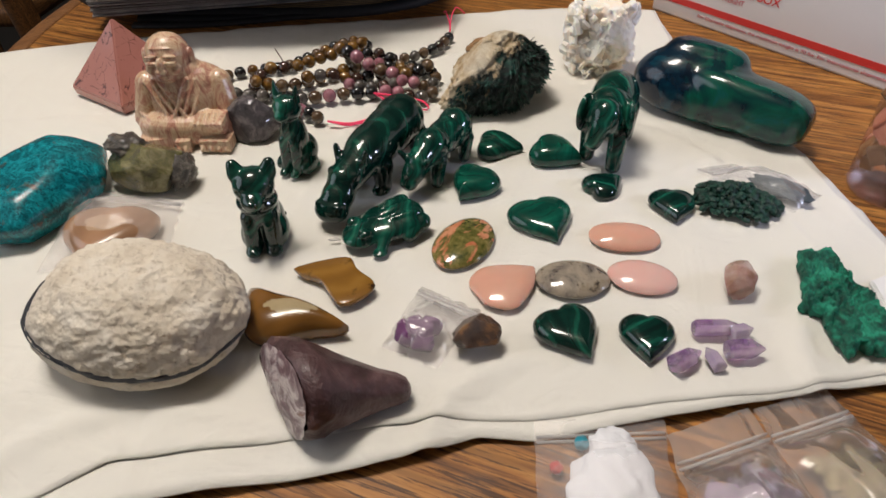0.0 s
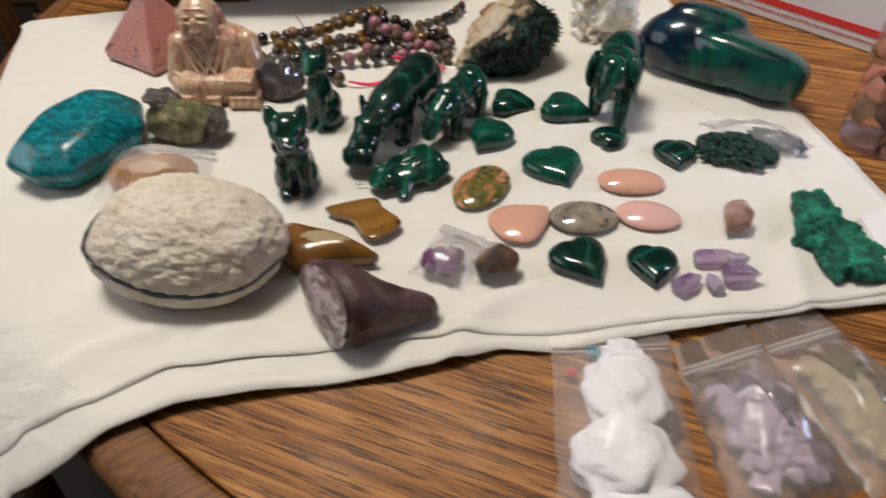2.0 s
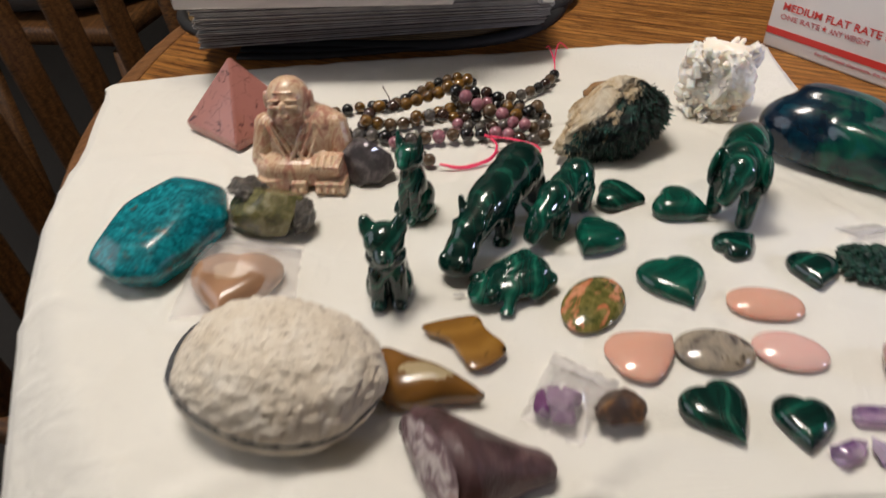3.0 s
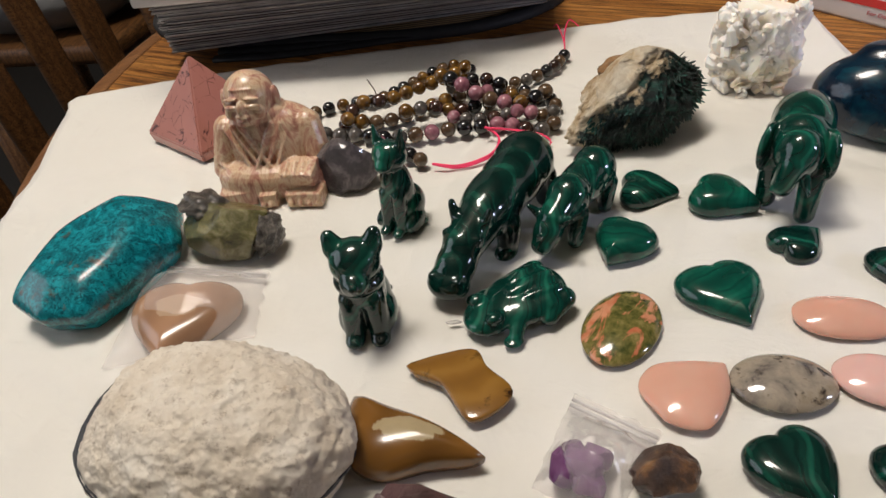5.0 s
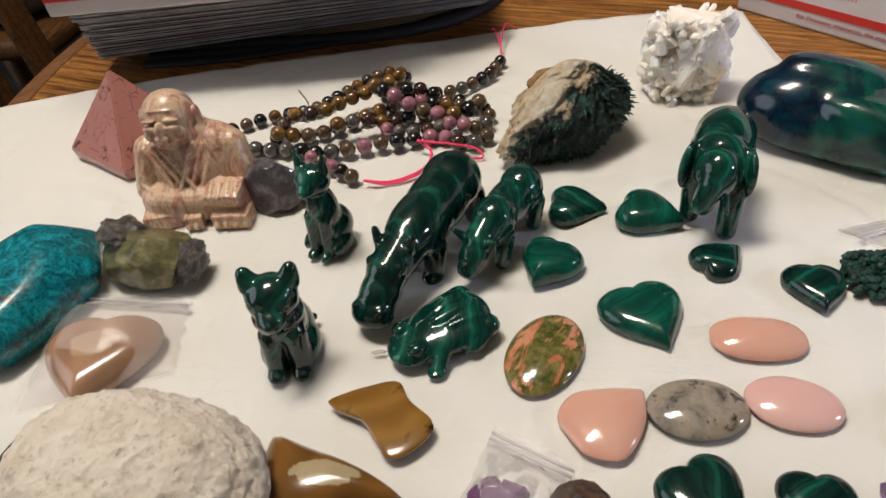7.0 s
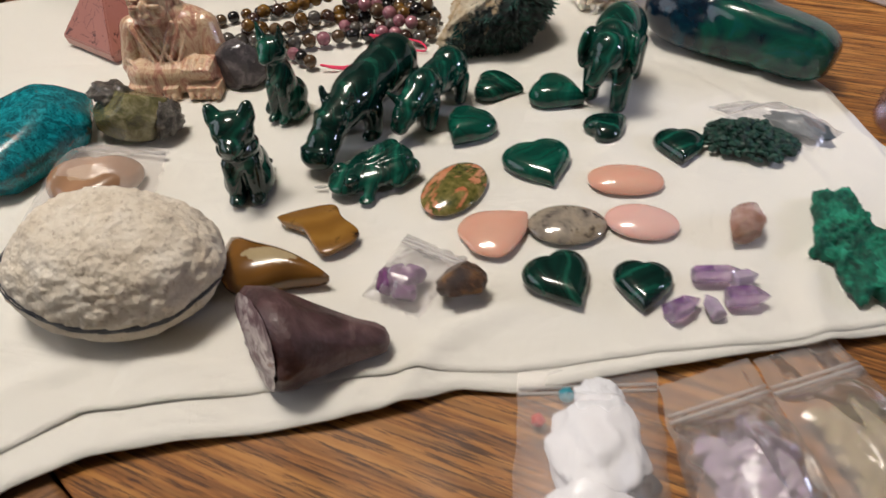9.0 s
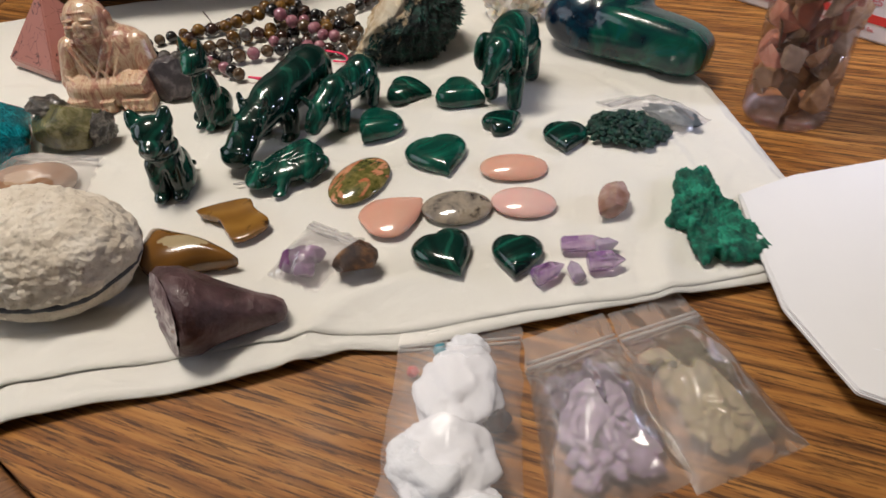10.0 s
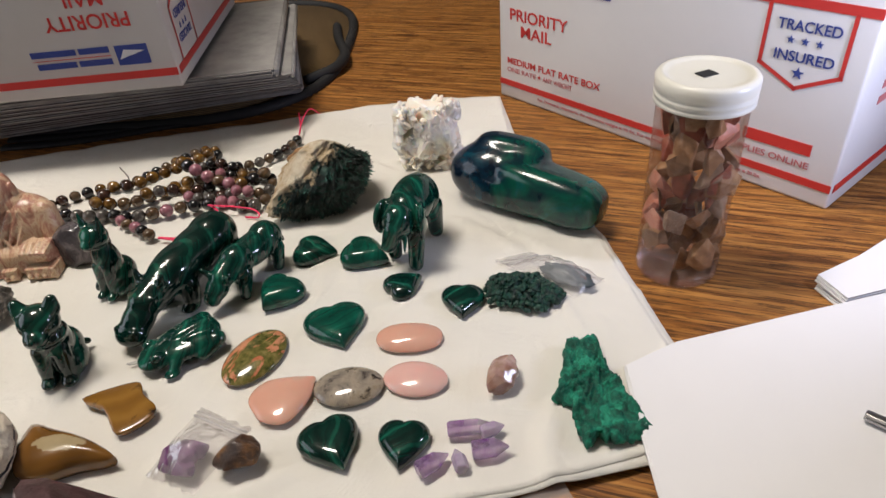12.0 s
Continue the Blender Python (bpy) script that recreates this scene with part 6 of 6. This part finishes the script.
printed(lbox, "PRIORITY", 0.0140, INK_RED, 0.1775, 0.0560, 0.0575, down)
printed(lbox, "MAIL", 0.0140, INK_RED, 0.1640, 0.0710, 0.030, down)
bar(lbox, INK_BLUE, 0.1600, 0.1825, 0.0195, 0.0335, name="blue_brand_block")
part("white_brand_wing", flat_poly([(0, 0), (0.018, 0.005), (0.004, 0.0065)], 0.0003), CARD_WHITE, lbox, m=pose(0.1620, -0.0006, 0.0240, 90), smooth=False)
for z0, cuts in ((0.0210, (0.1560, 0.1330, 0.1310, 0.1040)), (0.0295, (0.1560, 0.1350, 0.1330, 0.1020))):
    for a, c in (cuts[:2], cuts[2:]):
        bar(lbox, INK_BLUE, c, a, z0, z0 + 0.0042, name="blue_brand_bar")
bar(lbox, INK_RED, 0.1020, 0.1560, 0.0270, 0.0274, name="thin_line")
onside = pose(0.1995, 0, 0, 0, 0, 90)
part("shield_outline", stroke([(0.016, 0.015), (0.016, 0.052), (0.040, 0.064), (0.064, 0.052), (0.064, 0.015)], 0.0024), INK_RED, lbox, m=onside, smooth=False)
letters("lettering", "TRACKED", 0.0085, INK_BLUE, lbox, onside @ Matrix.Translation((0.0580, 0, 0.0310)) @ down, 0.036)
letters("lettering", "INSURED", 0.0085, INK_BLUE, lbox, onside @ Matrix.Translation((0.0575, 0, 0.0480)) @ down, 0.0345)
for u in (0.032, 0.040, 0.048):
    part("print_star", star(0.0025, 0.0003), INK_BLUE, lbox, m=onside @ pose(u, -0.0002, 0.0355, 90), smooth=False)


def magazine(x, y, turn, z, w, d, thick, paper, label, sag=0.0):
    root = empty("magazine", pose(x, y, z, 0, 0, turn), label, "magazine", "stack of magazines")
    leaves = max(1, int(thick / 0.0011))
    rnd = random.Random(int(z * 1e5))
    for k in range(leaves):
        e = rnd.uniform(-0.002, 0.002)
        bm = rounded_box(w + e, d + e, thick / leaves * 0.80, 0.0003, 1, z0=k * thick / leaves)
        part("page_block", bm, paper if k not in (0, leaves - 1) else PAPER_GLOSS, root, m=pose(w / 2 + rnd.uniform(-0.0015, 0.0015), d / 2 + rnd.uniform(-0.002, 0.0005), 0), smooth=False)
    spine = tube([(w, 0.004, thick * 0.45), (w, d * 0.5, thick * 0.45), (w, d - 0.004, thick * 0.45)], thick * 0.45, 10)
    part("fold", spine, PAPER_GLOSS, root, "rounded folded spine")


z, rnd = 0.0045, random.Random(77)
LAYERS = [(0.0068, PAPER_GLOSS, 0.0), (0.0060, PAPER_GREY, -0.002), (0.0075, PAPER_GREY, -0.004), (0.0058, PAPER_GLOSS, -0.009), (0.0078, PAPER_GREY, -0.014), (0.0062, PAPER_GREY, -0.022), (0.0090, PAPER_GLOSS, -0.030)]
for k, (th, paper, out) in enumerate(LAYERS):
    f = (z - 0.0045) / 0.048
    magazine(-0.283 + 0.005 * k + rnd.uniform(-0.004, 0.004), 0.6230 - 0.050 * f + rnd.uniform(-0.002, 0.002), 14 - 6 * f, z, 0.290 - 0.005 * k + rnd.uniform(-0.006, 0.002), 0.215, th, paper,
             "folded newspaper or magazine in a stack under a carton")
    z += th


def table_mat():
    root = empty("place_mat", pose(-0.172, 0.848, TABLE_Z), "woven straw place mat with a black cloth rim", "place mat")
    bm = flat_poly(outline_oval(0.38, 0.38, 72, 3.2), 0.0022)
    part("weave", bm, STRAW, root)
    pts = [(x * 1.0, y * 1.0, 0.0022) for x, y in outline_oval(0.385, 0.385, 72, 3.2)]
    part("rim", tube(pts + pts[:2], 0.0055, 8), BLACK_RIM, root, "black cloth rim")
    part("handle_loop", tube(smooth_path([(0.165, -0.115, 0.006), (0.190, -0.090, 0.008), (0.196, -0.055, 0.008), (0.180, 0.010, 0.007), (0.172, 0.060, 0.006)], 0.008), 0.0052, 8), BLACK_RIM, root, "black cloth loop")


table_mat()
# Black bands stand for a cloth strap and the shadow beneath the stack.
strap = empty("black_strap", pose(-0.155, 0.652, TABLE_Z, 0, 0, 9), "black bands for a cloth strap and the shade under the magazine stack", "strap")
for k in range(2):
    part("band", tube(smooth_path([(-0.10, 0.010 - 0.016 * k, 0.004), (-0.04, 0.002 - 0.014 * k, 0.005), (0.03, 0.002 - 0.008 * k, 0.006), (0.10, 0.008 - 0.002 * k, 0.006), (0.165, 0.034 + 0.004 * k, 0.005)], 0.01), 0.0055, 8), BLACK_RIM, strap, m=Matrix.Diagonal((1, 1, 0.4, 1)))

# ---- papers and envelope ----
ENV = [(0.2372, 0.3487), (0.2245, 0.3425), (0.2095, 0.3345), (0.2083, 0.320), (0.2078, 0.290), (0.2076, 0.266), (0.2150, 0.2405), (0.2190, 0.2280), (0.2275, 0.2237), (0.2330, 0.200), (0.2302, 0.186), (0.245, 0.150), (0.300, 0.120), (0.430, 0.130), (0.430, 0.400), (0.3487, 0.3765)]


def envelope():
    root = empty("paper_envelope", pose(0, 0, 0), "large white paper envelope torn open along its flap", "envelope")
    bm = flat_poly(ENV, 0.0022, 0.0005)
    bmesh.ops.triangulate(bm, faces=[f for f in bm.faces if len(f.verts) > 4])
    for v in bm.verts:
        v.co.z += 0.0020 + 0.0008 * noise.noise(Vector((v.co.x * 30, v.co.y * 30, 2)))
    part("flap", bm, PAPER, root, smooth=False)
    part("folded_strip", flat_poly([(0.2100, 0.3338), (0.2185, 0.3385), (0.2330, 0.3000), (0.2470, 0.2620), (0.2440, 0.2300), (0.2400, 0.2000), (0.2334, 0.2005), (0.2282, 0.2240), (0.2196, 0.2286), (0.2156, 0.2408), (0.2082, 0.2662), (0.2084, 0.2900)], 0.0007, 0.0002), PAPER, root, m=pose(0, 0, 0.0044), smooth=False)
    part("torn_tab", flat_poly([(0.2440, 0.2560), (0.2530, 0.2555), (0.2500, 0.2610), (0.2455, 0.2600)], 0.0008), PAPER, root, m=pose(0, 0, 0.0046))
    part("torn_edge", tube([(0.2290, 0.2470, 0.0042), (0.2350, 0.2440, 0.0047), (0.2420, 0.2450, 0.0043)], 0.0008, 6), PAPER, root)


envelope()
for k in range(6):
    p = part("paper_sheet", flat_poly([(0.3235, 0.3935), (0.3290, 0.3735), (0.470, 0.410), (0.455, 0.475), (0.352, 0.4080)], 0.0008), PAPER, m=pose(0.0008 * (k % 3), 0.0006 * k, TABLE_Z + 0.0013 * k), smooth=False)
    tagged(p, "white paper sheet in a loose pile on the table", "paper", "loose papers")
tw = empty("tweezers", pose(0.2965, 0.2975, 0.0085, 0, 0, -42), "steel tweezers with a dark tip lying on the envelope", "tweezers")
part("arm", rounded_box(0.10, 0.0034, 0.0016, 0.0006), STEEL, tw, m=pose(0.05, 0.0012, 0, 0, 0, 1))
part("arm", rounded_box(0.10, 0.0034, 0.0016, 0.0006), STEEL, tw, m=pose(0.05, 0.0, -0.0024, 0, 0, -1))
fl = part("cloth_lint", flat_poly([(0, 0), (0.004, 0.0015), (0.0062, 0.0008), (0.0055, 0.0), (0.002, -0.0008)], 0.0006), FILM_MILKY, m=pose(-0.0315, 0.3540, 0.0006))
tagged(fl, "scrap of clear film on the cloth by the frog", "scrap")


# ---- chair beside the table ----
def chair(x, y, turn):
    root = empty("dining_chair", pose(x, y, ROOM_FLOOR, 0, 0, turn), "dark brown wooden chair with a slatted curved back", "chair", "chairs round the table")
    part("seat", rounded_box(0.44, 0.42, 0.035, 0.012), CHAIR_WOOD, root, m=pose(0, 0, 0.43))
    for sx in (-0.19, 0.19):
        part("leg", tube([(sx, -0.18, 0.43), (sx * 1.08, -0.19, 0.0)], [0.021, 0.016], 10), CHAIR_WOOD, root)
        part("leg", tube([(sx, 0.18, 0.43), (sx * 1.05, 0.20, 0.0)], [0.021, 0.016], 10), CHAIR_WOOD, root)
        part("back_post", tube([(sx, 0.185, 0.43), (sx * 1.02, 0.22, 0.7), (sx * 1.05, 0.27, 1.0)], [0.018, 0.017, 0.015], 10), CHAIR_WOOD, root)
    part("top_rail", tube(smooth_path([(-0.21, 0.26, 0.98), (-0.1, 0.285, 1.01), (0.1, 0.285, 1.01), (0.21, 0.26, 0.98)], 0.02), 0.026, 10), CHAIR_WOOD, root)
    for k in range(5):
        sx = -0.12 + 0.06 * k
        part("slat", rounded_box(0.030, 0.010, 0.55, 0.004), CHAIR_WOOD, root, m=pose(sx, 0.195, 0.45, -8))
    return root


first = chair(-0.262, 0.600, 75)
copy_thing(first, pose(-0.30, -0.02, ROOM_FLOOR, 0, 0, 128))
pillow = part("grey_cushion", rock((0.34, 0.26, 0.16), 301, 4, 0.10, 1.4, 0.03, 0.8), CUSHION, m=pose(-0.80, 1.16, ROOM_FLOOR + 0.62, 0, 0, 30))
tagged(pillow, "grey cloth bundle piled on a stool", "cushion")
stool = empty("side_stool", pose(-0.80, 1.16, ROOM_FLOOR), "wooden stool under the grey bundle", "stool")
part("top", rounded_box(0.30, 0.26, 0.03, 0.01), CHAIR_WOOD, stool, m=pose(0, 0, 0.59))
for sx in (-0.12, 0.14):
    for sy in (-0.11, 0.11):
        part("leg", tube([(sx, sy, 0.58), (sx * 1.15, sy * 1.15, 0)], 0.018, 8), CHAIR_WOOD, stool)
